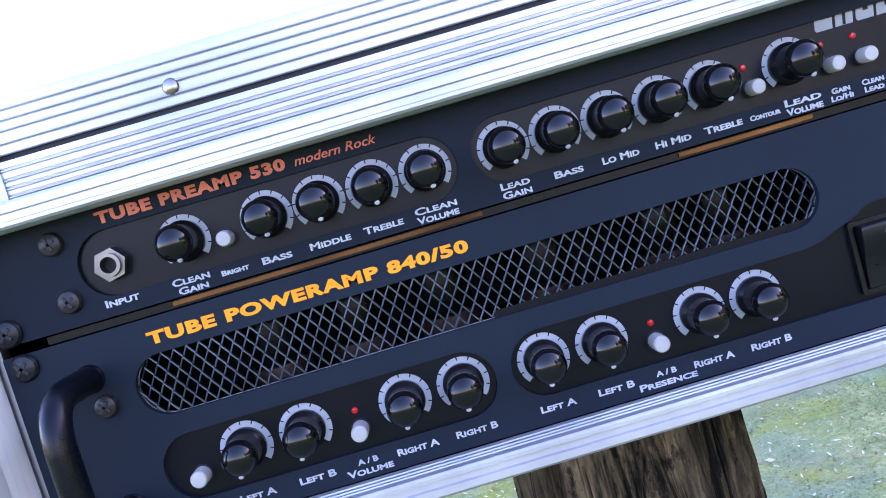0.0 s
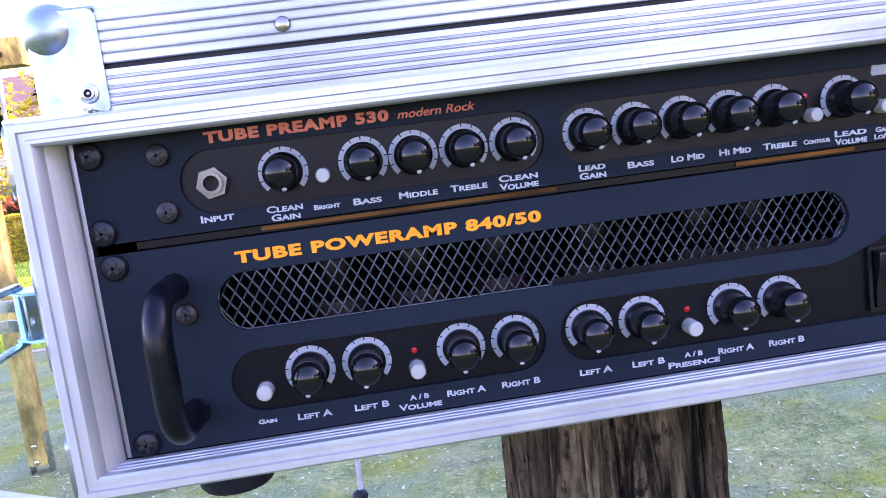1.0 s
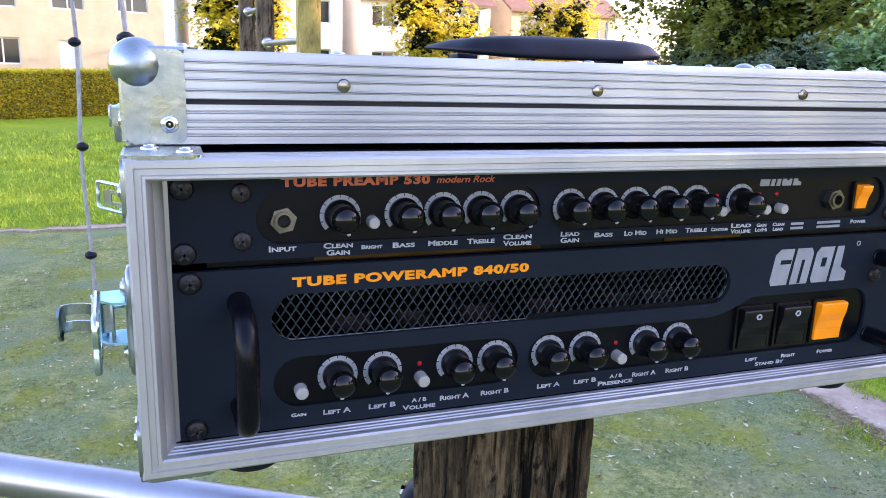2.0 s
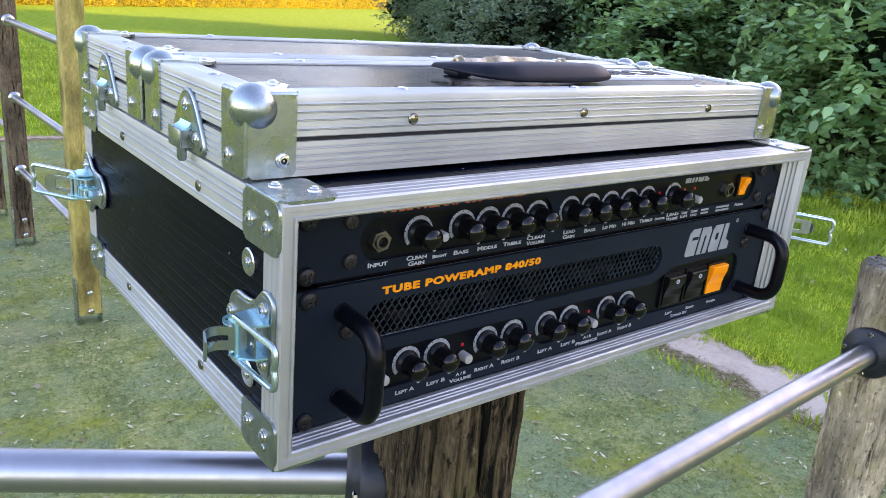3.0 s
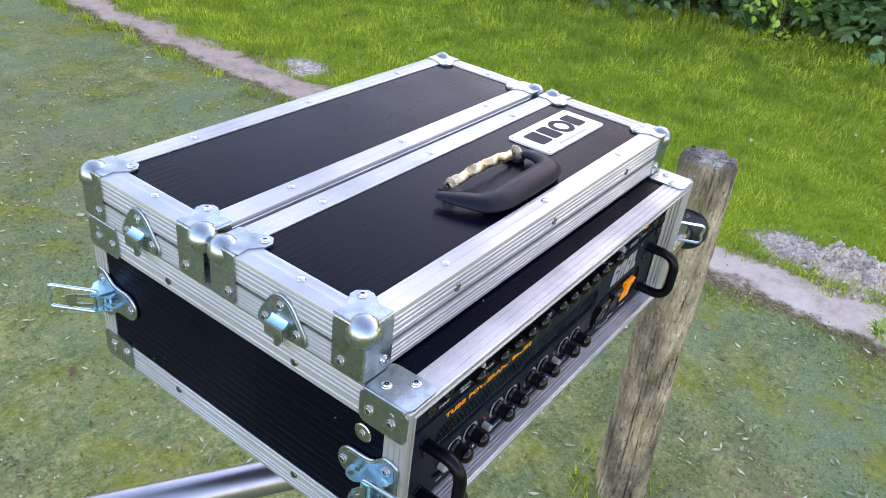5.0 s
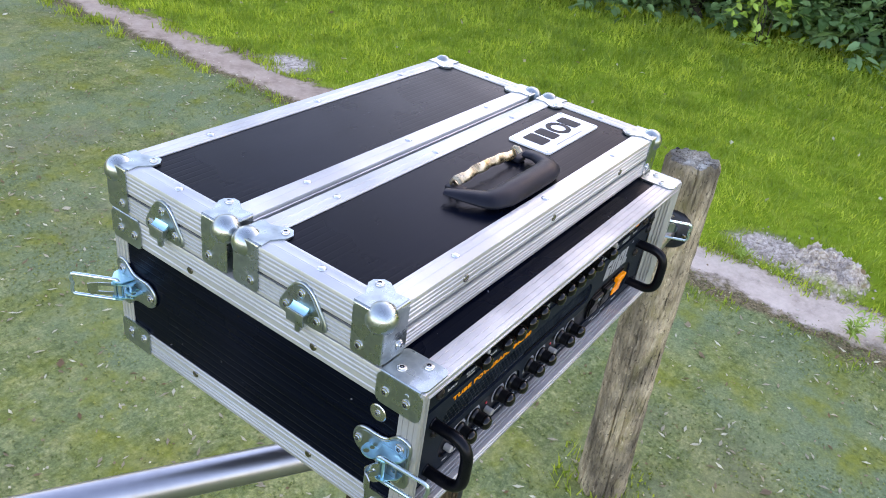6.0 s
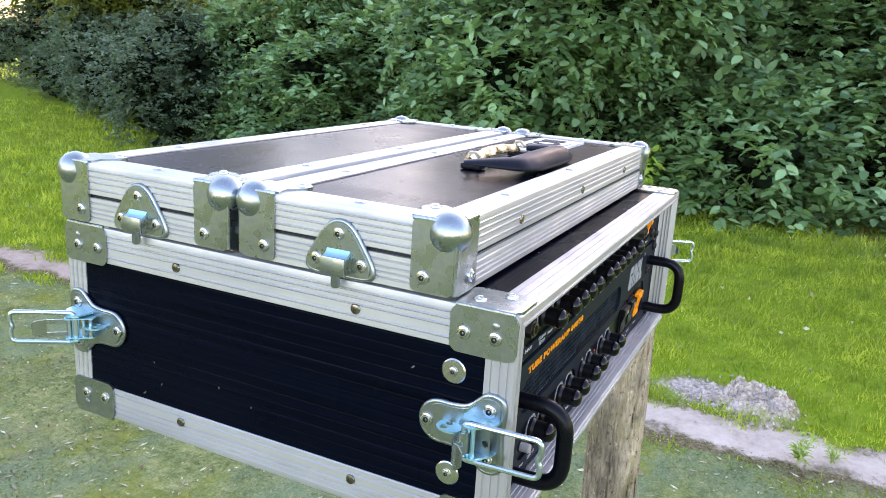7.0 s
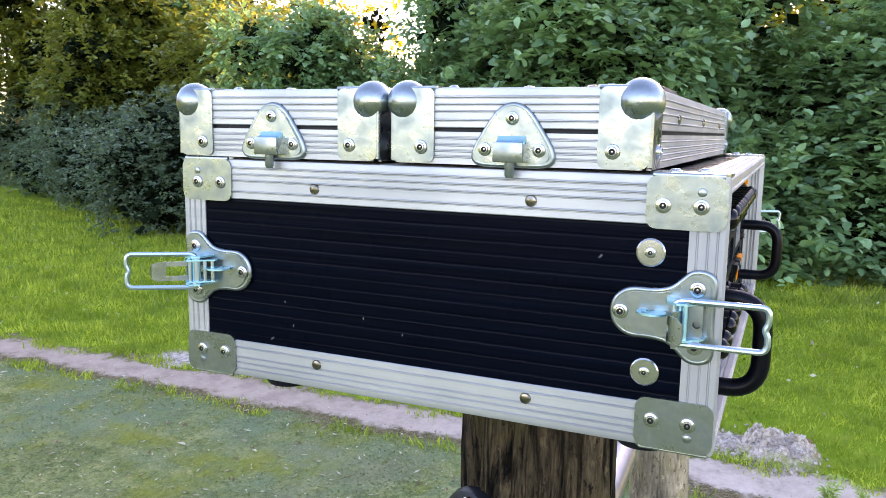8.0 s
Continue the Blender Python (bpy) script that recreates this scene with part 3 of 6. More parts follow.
for cx, sx in ((X0, 1), (X1, -1)):
    # long edges: wide leg on the side, second leg on the top or bottom
    part("edge_extrusion", edge_bar("y", 0.0058, 0.334, (cx, ZT), sx, -1, 0.026, 0.0270, ga=(0.42, 0.80), gb=GA, shallow=0.0003), alu, case)
    part("edge_extrusion", edge_bar("y", 0.0058, 0.334, (cx, ZB), sx, 1, 0.026, 0.0256, ga=(0.42, 0.80), gb=GA, shallow=0.0003), alu, case)
    # upright edge at the back
    part("edge_extrusion", edge_bar("z", ZB + 0.0005, ZT - 0.0005, (cx, Y1), sx, -1, 0.018, 0.0185, ga=(0.4, 0.7), gb=(0.25, 0.5, 0.78)), alu, case)
part("edge_extrusion", edge_bar("x", X0 + 0.0185, X1 - 0.0185, (Y1, ZT), -1, -1, 0.018, 0.018, ga=(0.4, 0.7), gb=(0.4, 0.7)), alu, case)
part("edge_extrusion", edge_bar("x", X0 + 0.0185, X1 - 0.0185, (Y1, ZB), -1, 1, 0.018, 0.018, ga=(0.4, 0.7), gb=(0.4, 0.7)), alu, case)


def rim_section(depth_out, deep):
    """Front rim section: p runs in from the outer face, q runs back from the front; deep: how far in the inner wall ends."""
    rim = 0.0098
    pts = [(0, depth_out)]
    for q in (0.78, 0.50, 0.25):
        c = q * depth_out
        pts += [(0, c + 0.0007), (0.0006, c + 0.0003), (0.0006, c - 0.0003), (0, c - 0.0007)]
    pts += [(0, 0.0012), (0.0012, 0), (0.0040, 0), (0.0045, 0.0012), (0.0070, 0.0012), (0.0075, 0), (rim - 0.001, 0), (rim, 0.001)]
    for c in (0.0055, 0.0085, 0.0120):
        w = rim + (deep - rim) * (c - 0.001) / 0.0150
        pts += [(w, c - 0.0009), (w - 0.0008, c - 0.0004), (w - 0.0008, c + 0.0004), (w, c + 0.0009)]
    return pts + [(deep, 0.0160), (rim - 0.002, 0.0166), (rim - 0.002, depth_out)]


for cx, sx in ((X0, 1), (X1, -1)):
    sec = [(cx + sx * p, Y0 + q) for p, q in rim_section(0.0195, 0.0158)]
    part("rim", prism(sec, "z", ZB, ZT, lambda u, v, c=cx: min(abs(u - c), 0.0098)), alu_rim, case)
for cz, sz in ((ZT, -1), (ZB, 1)):
    sec = [(Y0 + q, cz + sz * p) for p, q in rim_section(0.0225, 0.0100)]
    part("rim", prism(sec, "x", X0, X1, lambda u, v, c=cz: abs(v - c)), alu_rim, case)
# rack rails beside the ears of the devices
for x0, x1 in ((0.0099, 0.0179), (X1 - 0.0179, X1 - 0.0099)):
    part("rack_rail", plate(rounded(x0, x1, ZB + 0.010, ZT - 0.010, 0.0005, 2), [], "y", 0.0038, 0.0100), steel_tube, case)


def flat_corner(cx, sx, cy, sy, cz, sz):
    """A folded zinc corner on three faces, with rivets and a dimple."""
    t, lip = 0.0013, 0.0006
    reach = 0.0430
    y_in = cy + sy * reach
    root = part("case_corner", plate(rounded(min(cy + sy * lip, y_in), max(cy + sy * lip, y_in), min(cz, cz + sz * 0.0290), max(cz, cz + sz * 0.0290), 0.006), [], "x", cx - sx * t, cx + sx * 0.0010), zinc, case, "folded zinc-plated steel corner")
    top = plate(rounded(min(cx, cx + sx * 0.034), max(cx, cx + sx * 0.034), min(cy + sy * lip, y_in), max(cy + sy * lip, y_in), 0.006), [], "z", cz - sz * t, cz + sz * 0.0010)
    part("flange", top, zinc, root)
    part("fold", tube([(cx + sx * 0.0002, cy + sy * 0.003, cz - sz * 0.0002), (cx + sx * 0.0002, y_in - sy * 0.003, cz - sz * 0.0002)], 0.0014, 10), zinc, root)
    y_a, y_b = cy + sy * 0.0140, cy + sy * 0.0338
    z_r = cz - 0 + sz * 0.0162
    for y in (y_a, y_b):
        part("rivet", pop_rivet((cx - sx * t, y, z_r), (-sx, 0, 0)), rivet_steel, root)
    part("dimple", rivet_head((cx - sx * t, y_a, cz + sz * 0.0085), (-sx, 0, 0), 0.0024, 0.0010), zinc, root)
    for x, y in ((cx + sx * 0.0110, y_b - sy * 0.004), (cx + sx * 0.0265, y_a + sy * 0.002)):
        part("rivet", pop_rivet((x, y, cz - sz * t), (0, 0, -sz)), rivet_steel, root)


for cx, sx in ((X0, 1), (X1, -1)):
    for cy, sy in ((Y0, 1), (Y1, -1)):
        for cz, sz in ((ZT, -1), (ZB, 1)):
            flat_corner(cx, sx, cy, sy, cz, sz)
for cx, sx in ((X0, 1), (X1, -1)):
    for y, z in ((0.0945, 0.119), (0.2425, 0.119), (0.0940, 0.0), (0.2420, 0.0)):
        part("rivet", rivet_head((cx, y, z), (-sx, 0, 0)), rivet_dark, case)
    for z in (0.0940, 0.0262):
        w = part("washer", lathe((cx + sx * 0.0013, 0.0252, z), (-sx, 0, 0), [(0.0080, -0.0004), (0.0080, 0.0008), (0.0072, 0.0014), (0.0, 0.0016)], 24), rivet_steel, case)
        part("rivet", pop_rivet((cx - sx * 0.0003, 0.0252, z), (-sx, 0, 0), 0.0030, 0.0012), rivet_steel, w)
for x in (0.0540, X1 - 0.0540):
    for y in (0.032, 0.302):
        part("rubber_foot", lathe((x, y, ZB), (0, 0, -1), [(0.0190, -0.001), (0.0190, 0.009), (0.0175, 0.0170), (0.0160, 0.0190), (0.006, 0.0190), (0.005, 0.010), (0, 0.010)], 28), rubber, case)


def latch(cx, sx, cy, sy, z, bail_deg, lever_deg, curled=False):
    """A toggle latch: shaped base plate with three rivets, folded arm and a wire bail that stands off. sy: towards the case's middle."""
    def at(y, zz, out=0.0):
        return (cx - sx * (0.0002 + out), cy + sy * y, z + zz)

    # outline of the base: two lobes at the edge, one towards the middle
    knots = [(-0.0035, 0.0240), (0.0055, 0.0250), (0.0105, 0.0200), (0.0170, 0.0140), (0.0280, 0.0125), (0.0390, 0.0130), (0.0462, 0.0080), (0.0488, 0.0), (0.0462, -0.0080), (0.0390, -0.0130), (0.0280, -0.0125), (0.0170, -0.0140), (0.0105, -0.0200), (0.0055, -0.0250), (-0.0035, -0.0240), (-0.0058, -0.0180), (-0.0045, -0.0060), (-0.0045, 0.0060), (-0.0058, 0.0180)]
    pts = [(p.x, p.y) for p in bent([(y, zz, 0) for y, zz in knots], 0.006, 4, True)]
    outline = [(cy + sy * y, z + zz) for y, zz in pts]
    a, b = sorted((cx - sx * 0.0022, cx + sx * 0.0006))
    root = part("toggle_latch", plate(outline, [], "x", a, b), zinc, case, "zinc-plated toggle latch with open wire bail")
    part("rolled_edge", tube([(cx - sx * 0.0005, u, v) for u, v in outline], 0.0018, 14, True), zinc, root)
    inner = [(cy + sy * (0.018 + (y - 0.018) * 0.93), z + zz * 0.93) for y, zz in pts]
    a, b = sorted((cx - sx * 0.0018, cx - sx * 0.0029))
    part("raised_bed", plate(inner, [], "x", a, b), zinc, root)
    for y, zz in ((0.0435, 0.0), (0.0030, 0.0158), (0.0030, -0.0158)):
        part("rivet", pop_rivet(at(y, zz, 0.0027), (-sx, 0, 0), 0.0044), rivet_steel, root)
    def lean(bm, deg):
        bm.transform(Matrix.Translation(at(0.010, 0, 0.0155)) @ Matrix.Rotation(radians(-deg) * sx * sy, 4, "Z"))
        return bm

    def local(p, q, zz):
        """p: along towards the edge of the case, q: outwards."""
        return (-sx * q, -sy * p, zz)

    # folded body: two level cheeks, a drilled ear and an upright web
    def level(points, holes, z0, z1):
        return plate([(cx - sx * q, cy + sy * y) for y, q in points], [[(cx - sx * q, cy + sy * y) for y, q in hole] for hole in holes], "z", z + z0, z + z1)

    part("cheek", level([(-0.004, 0.002), (0.019, 0.002), (0.017, 0.0150), (0.012, 0.0185), (0.006, 0.0175), (-0.003, 0.0085)], [], 0.0092, 0.0104), blue_sky_zinc, root, "blue-tinted zinc cheek")
    part("cheek", level([(-0.003, 0.002), (0.018, 0.002), (0.016, 0.0150), (0.011, 0.0185), (0.006, 0.0175), (-0.002, 0.0085)], [], -0.0104, -0.0092), blue_sky_zinc, root)
    ear = [(p.x, p.y) for p in bent([(0.019, 0.002, 0), (0.034, 0.002, 0), (0.0335, 0.0130, 0), (0.024, 0.0160, 0), (0.017, 0.0120, 0)], 0.0045, 4, True)]
    part("drilled_ear", level(ear, [circle(0.0285, 0.0105, 0.0026, 12), circle(0.0270, 0.0050, 0.0022, 12)], 0.0012, 0.0024), blue_sky_zinc, root, "blue-tinted zinc ear with two holes")
    part("web", plate(rounded(*sorted((cy - sy * 0.001, cy + sy * 0.010)), z - 0.0092, z + 0.0092, 0.001, 2), [circle(cy + sy * 0.002, z - 0.002, 0.0022, 10)], "x", *sorted((cx - sx * 0.0085, cx - sx * 0.0095))), zinc, root)
    for k in range(3):
        part("hinge_pin", lathe(at(0.0075 + 0.0030 * k, -0.0096, 0.0150 - 0.0012 * k), (0, 0, 1), [(0.0014, 0), (0.0014, 0.0192)], 8), blue_sky_zinc, root)
    if curled:
        way = bent([(cx - sx * q, cy + sy * y, 0) for y, q in ((0.0085, 0.0085), (0.0095, 0.0155), (0.0140, 0.0205), (0.0150, 0.0265), (0.0125, 0.0315), (0.0065, 0.0325))], 0.0045, 5)
    else:
        for z0 in (-0.0080, 0.0070):
            part("channel_cheek", lean(plate([local(p, q, 0)[:2] for p, q in ((-0.018, -0.007), (0.003, -0.0042), (0.0045, 0.0), (0.003, 0.0036), (-0.016, 0.0020))], [], "z", z0, z0 + 0.0010), lever_deg), blue_sky_zinc, root)
        for p in (-0.0140, -0.0090, -0.0040, 0.0010):
            part("channel_rib", lean(lathe(local(p, 0.0006, -0.0075), (0, 0, 1), [(0.0013, 0), (0.0013, 0.0150)], 8), lever_deg), wire_zinc, root)
        way = [Vector(local(p, q, 0)) for p, q in ((-0.002, -0.004), (0.003, -0.0005), (0.010, 0.0005), (0.017, 0.0012), (0.022, 0.0034), (0.0255, 0.0030), (0.0275, 0.0))]
    side = [Vector((0, 0, 1)).cross((way[min(i + 1, len(way) - 1)] - way[max(i - 1, 0)]).normalized()) * 0.0006 for i in range(len(way))]
    if curled:
        def run(i, j, z0, z1):
            edge = [p + n for p, n in zip(way[i:j], side[i:j])] + [p - n for p, n in zip(way[i:j], side[i:j])][::-1]
            return prism([(p.x, p.y) for p in edge], "z", z0, z1)

        # slotted strap: two rails, closed at the root and at the drooping rounded tip
        k = len(way)
        bm = run(0, k - 3, z + 0.0012, z + 0.0062)
        join(bm, run(0, k - 3, z - 0.0074, z - 0.0022))
        join(bm, run(0, 8, z - 0.0022, z + 0.0012))
        join(bm, run(k - 6, k - 3, z - 0.0022, z + 0.0012))
        tip = [(p.x, p.y) for p in [p + n for p, n in zip(way[k - 4:], side[k - 4:])] + [p - n for p, n in zip(way[k - 4:], side[k - 4:])][::-1]]
        join(bm, prism(tip, "z", z - 0.0103, z + 0.0058, lambda u, v: 0.0035 * max(0.0, (0.0105 - (v - cy) * sy) / 0.004) ** 2))
    else:
        def rail(i, j, z0, z1, tip=None):
            edge = [p + n for p, n in zip(way[i:j], side[i:j])] + [p - n for p, n in zip(way[i:j], side[i:j])][::-1]
            return prism([(p.x, p.y) for p in edge], "z", z0, z1, tip)

        # slotted tab with a rounded tip
        bm = rail(0, 2, -0.0066, 0.0066)
        join(bm, rail(1, 4, 0.0034, 0.0066))
        join(bm, rail(1, 4, -0.0066, -0.0034))
        join(bm, rail(3, 8, -0.0066, 0.0066, lambda u, v: 0.0036 * max(0.0, (abs(v) - 0.0225) / 0.005) ** 2))
        bm = lean(bm, lever_deg)
    part("lever", bm, zinc, root)
    wire = bent([local(-0.003, 0.0, 0.0117), local(0.0430, 0.0, 0.0117), local(0.0437, 0.0, 0.0040), local(0.0415, 0.0, 0.0), local(0.0437, 0.0, -0.0040), local(0.0430, 0.0, -0.0117), local(-0.003, 0.0, -0.0117)], 0.0042, 5, True)
    part("wire_bail", lean(tube(wire, 0.0017, 10, True), bail_deg), wire_zinc, root)


for cx, sx, bail_f, lever_f in ((X0, 1, -3, 66), (X1, -1, 26, 30)):
    latch(cx, sx, -0.0040, 1, 0.0605, bail_f, lever_f, cx == X0)
    latch(cx, sx, 0.3437, -1, 0.0592, 32, 34)

# ---- the two covers lying on top ----
LID_Z0, LID_Z1 = 0.1385, 0.1835


def ball_corner(lid, cx, sx, cy, sy):
    z1, z0, t = LID_Z1, LID_Z0 + 0.0006, 0.0013
    c = (cx + sx * 0.0072, cy + sy * 0.0072, z1 - 0.0078)
    bm = bmesh.new()
    bmesh.ops.create_uvsphere(bm, u_segments=28, v_segments=16, radius=0.0130)
    bmesh.ops.translate(bm, verts=bm.verts, vec=c)
    root = part("ball_corner", bm, zinc, lid, "domed zinc-plated ball corner")
    reach = 0.0285
    side = rounded(*sorted((cy + sy * 0.0005, cy + sy * reach)), z0, z1, 0.004)
    part("flange", plate(side, [], "x", *sorted((cx - sx * t, cx + sx * 0.0008))), zinc, root)
    front = rounded(*sorted((cx + sx * 0.0005, cx + sx * reach)), z0, z1, 0.004)
    part("flange", plate(front, [], "y", *sorted((cy - sy * t, cy + sy * 0.0008))), zinc, root)
    part("fold", tube([(cx + sx * 0.0002, cy + sy * 0.0002, z0 + 0.001), (cx + sx * 0.0002, cy + sy * 0.0002, z1 - 0.006)], 0.0015, 10), zinc, root)
    ear = [(0.001, 0.001), (0.030, 0.001), (0.0285, 0.012), (0.036, 0.024), (0.036, 0.030), (0.030, 0.036), (0.024, 0.036), (0.012, 0.0285), (0.001, 0.030)]
    part("flange", plate([(cx + sx * u, cy + sy * v) for u, v in ear], [], "z", z1 - 0.0008, z1 + t), zinc, root)
    part("fold", tube([(cx + sx * 0.010, cy + sy * 0.0002, z1 - 0.0002), (cx + sx * 0.0285, cy + sy * 0.0002, z1 - 0.0002)], 0.0015, 8), zinc, root)
    part("fold", tube([(cx + sx * 0.0002, cy + sy * 0.010, z1 - 0.0002), (cx + sx * 0.0002, cy + sy * 0.0285, z1 - 0.0002)], 0.0015, 8), zinc, root)
    part("rivet", pop_rivet((cx - sx * t, cy + sy * 0.0200, z0 + 0.0092), (-sx, 0, 0)), rivet_steel, root)
    part("rivet", pop_rivet((cx + sx * 0.0205, cy - sy * t, z0 + 0.0092), (0, -sy, 0)), rivet_steel, root)
    part("rivet", pop_rivet((cx + sx * 0.0285, cy + sy * 0.0285, z1 + t), (0, 0, 1), 0.0038), rivet_steel, root)


def catch_plate(lid, cx, sx, y):
    """The three-cornered catch on a cover's side, with its tab and pin."""
    knots = [(0.0075, 0.0185), (-0.0075, 0.0185), (-0.0255, -0.0085), (-0.0255, -0.0175), (0.0255, -0.0175), (0.0255, -0.0085)]
    pts = [(p.x, p.y) for p in bent([(a, b, 0) for a, b in knots], 0.0110, 5, True)]
    pts = [(a * 0.94, b * 0.95 - 0.0006) for a, b in pts]
    zc = 0.1565
    root = part("catch_plate", plate([(y + a, zc + b) for a, b in pts], [], "x", *sorted((cx - sx * 0.0022, cx + sx * 0.0004))), zinc, lid, "three-cornered zinc-plated catch plate")
    part("rolled_edge", tube([(cx - sx * 0.0005, y + a, zc + b) for a, b in pts], 0.0018, 14, True), zinc, root)
    inner = [(y + a * 0.93, zc - 0.002 + (b + 0.002) * 0.93) for a, b in pts]
    part("raised_bed", plate(inner, [], "x", *sorted((cx - sx * 0.0018, cx - sx * 0.0029))), zinc, root)
    for dy, dz in ((0, 0.0095), (-0.0165, -0.0085), (0.0165, -0.0085)):
        part("rivet", pop_rivet((cx - sx * 0.0028, y + dy, zc + dz), (-sx, 0, 0), 0.0040), rivet_steel, root)
    part("tab_fold", prism([(cx - sx * q, zc + h) for q, h in ((0.0020, 0.0010), (0.0040, -0.0024), (0.0066, -0.0042), (0.0092, -0.0046), (0.0092, -0.0060), (0.0060, -0.0056), (0.0030, -0.0040), (0.0020, -0.0012))], "y", y - 0.0084, y + 0.0084), blue_sky_zinc, root, "blue-tinted zinc fold")
    wall = box(*sorted((cx - sx * 0.0086, cx - sx * 0.0104)), y - 0.0090, y + 0.0090, zc - 0.0155, zc - 0.0040, 0.0006)
    part("tab", wall, zinc, root)
    for s in (-1, 1):
        part("tab_cheek", box(*sorted((cx - sx * 0.0022, cx - sx * 0.0088)), y + s * 0.0086 - 0.0006, y + s * 0.0086 + 0.0006, zc - 0.0150, zc - 0.0048), zinc, root)
    part("pin", lathe((cx - sx * 0.0056, y, zc - 0.0100), (0, 0, -1), [(0.0029, 0), (0.0029, 0.0128), (0.0022, 0.0143), (0, 0.0148)], 14), zinc, root)


def cover(y0, y1, label, rivet_xs):
    lid = thing("case_cover", (0.2563, (y0 + y1) / 2, LID_Z0), label, "case lid", "covers lying on the flight case")
    z0, z1, zs = LID_Z0, LID_Z1, 0.1594
    part("top_panel", box(0.010, X1 - 0.010, y0 + 0.010, y1 - 0.010, z1 - 0.0075, z1 - 0.0014), lam_top, lid)
    part("inner_liner", box(0.0022, X1 - 0.0022, y0 + 0.0022, y1 - 0.0022, z0 + 0.002, z1 - 0.009), seam_black, lid, "black seam between the two profiles")
    g = (0.22, 0.40, 0.58, 0.80)
    low = [(0.0, z0), (0.0, zs - 0.0012 - 0.0005)]
    for cx, sx in ((X0, 1), (X1, -1)):
        part("edge_extrusion", edge_bar("y", y0 + 0.004, y1 - 0.004, (cx, z1), sx, -1, 0.0220, z1 - zs - 0.0008, ga=(0.42, 0.80), gb=g, shallow=0.00025), alu, lid)
        part("lower_extrusion", prism([(cx + sx * u, z0 + v) for u, v in [(0, 0.0)] + [(b, a) for a, b in grooved(0.0192, 0.0016, g)] + [(0, 0.0192), (0.0022, 0.0192), (0.0022, 0.0)]], "y", y0 + 0.004, y1 - 0.004), alu, lid)
    for cy, sy in ((y0, 1), (y1, -1)):
        part("edge_extrusion", edge_bar("x", 0.004, X1 - 0.004, (cy, z1), sy, -1, 0.0220, z1 - zs - 0.0008, ga=(0.42, 0.80), gb=g, shallow=0.00025), alu, lid)
        part("lower_extrusion", prism([(cy + sy * u, z0 + v) for u, v in [(0, 0.0)] + [(b, a) for a, b in grooved(0.0192, 0.0016, g)] + [(0, 0.0192), (0.0022, 0.0192), (0.0022, 0.0)]], "x", 0.004, X1 - 0.004), alu, lid)
    for cx, sx in ((X0, 1), (X1, -1)):
        for cy, sy in ((y0, 1), (y1, -1)):
            ball_corner(lid, cx, sx, cy, sy)
        part("rivet", rivet_head((cx + sx * 0.0130, (y0 + y1) / 2 - 0.005, z1), (0, 0, 1)), rivet_steel, lid)
    for x in rivet_xs:
        for cy, sy in ((y0, 1), (y1, -1)):
            part("rivet", rivet_head((x, cy, 0.1680), (0, -sy, 0)), rivet_dark, lid)
            part("rivet", rivet_head((x, cy + sy * 0.0130, z1), (0, 0, 1)), rivet_steel, lid)
    catch_plate(lid, X0, 1, (y0 + y1) / 2 - 0.0004)
    catch_plate(lid, X1, -1, (y0 + y1) / 2 - 0.0004)
    return lid


front_cover = cover(0.0285, 0.1850, "black case cover with aluminium edges, ball corners and carrying handle", (0.1060, 0.2553, 0.4060))
cover(0.1955, 0.3530, "plain black case cover with aluminium edges and ball corners", (0.1060, 0.2553, 0.4060))

# carrying handle: a rubber grip folded flat, hinged on a worn metal strap
def swept_grip(line, n=56):
    """A moulded grip along a bow in plan: rows of x, y, half width, half height, mid height; its outer side runs out to a seam edge."""
    rows_g = np.array(line)
    f = np.linspace(0, len(line) - 1, n)
    cols = [np.interp(f, np.arange(len(line)), rows_g[:, k]) for k in range(5)]
    cols = [np.convolve(np.pad(c, 1, mode="edge"), np.ones(3) / 3, mode="valid") for c in cols]
    section = ((-1.0, -0.62), (-0.97, -0.30), (-0.50, 0.66), (-0.12, 0.96), (0.30, 1.0), (0.80, 0.80), (1.0, 0.30), (1.0, -0.45), (0.80, -0.92), (0.05, -1.0), (-0.60, -0.98), (-0.94, -0.86))
    bm = bmesh.new()
    rings = []
    for i in range(n):
        j, k = max(i - 1, 0), min(i + 1, n - 1)
        d = Vector((cols[0][k] - cols[0][j], cols[1][k] - cols[1][j], 0)).normalized()
        inward = Vector((-d.y, d.x, 0))
        p = Vector((cols[0][i], cols[1][i], cols[4][i]))
        rings.append([bm.verts.new(p + inward * (u * cols[2][i]) + Vector((0, 0, v * cols[3][i]))) for u, v in section])
    for r0, r1 in zip(rings, rings[1:]):
        for q in range(len(section)):
            bm.faces.new((r0[q], r0[(q + 1) % len(section)], r1[(q + 1) % len(section)], r1[q]))
    bm.faces.new(rings[0])
    bm.faces.new(rings[-1])
    return bm


HZ = LID_Z1 + 0.0082
bow = [(0.1790, 0.1085, 0.0050, 0.0014, HZ - 0.001), (0.1860, 0.0890, 0.0090, 0.0034, HZ), (0.1965, 0.0685, 0.0120, 0.0052, HZ), (0.2130, 0.0640, 0.0125, 0.0064, HZ), (0.2350, 0.0638, 0.0125, 0.0068, HZ),
       (0.2535, 0.0638, 0.0125, 0.0070, HZ), (0.2730, 0.0638, 0.0125, 0.0068, HZ), (0.2940, 0.0640, 0.0125, 0.0064, HZ), (0.3100, 0.0690, 0.0120, 0.0052, HZ), (0.3190, 0.0870, 0.0110, 0.0038, HZ), (0.3180, 0.1030, 0.0095, 0.0026, HZ - 0.001)]
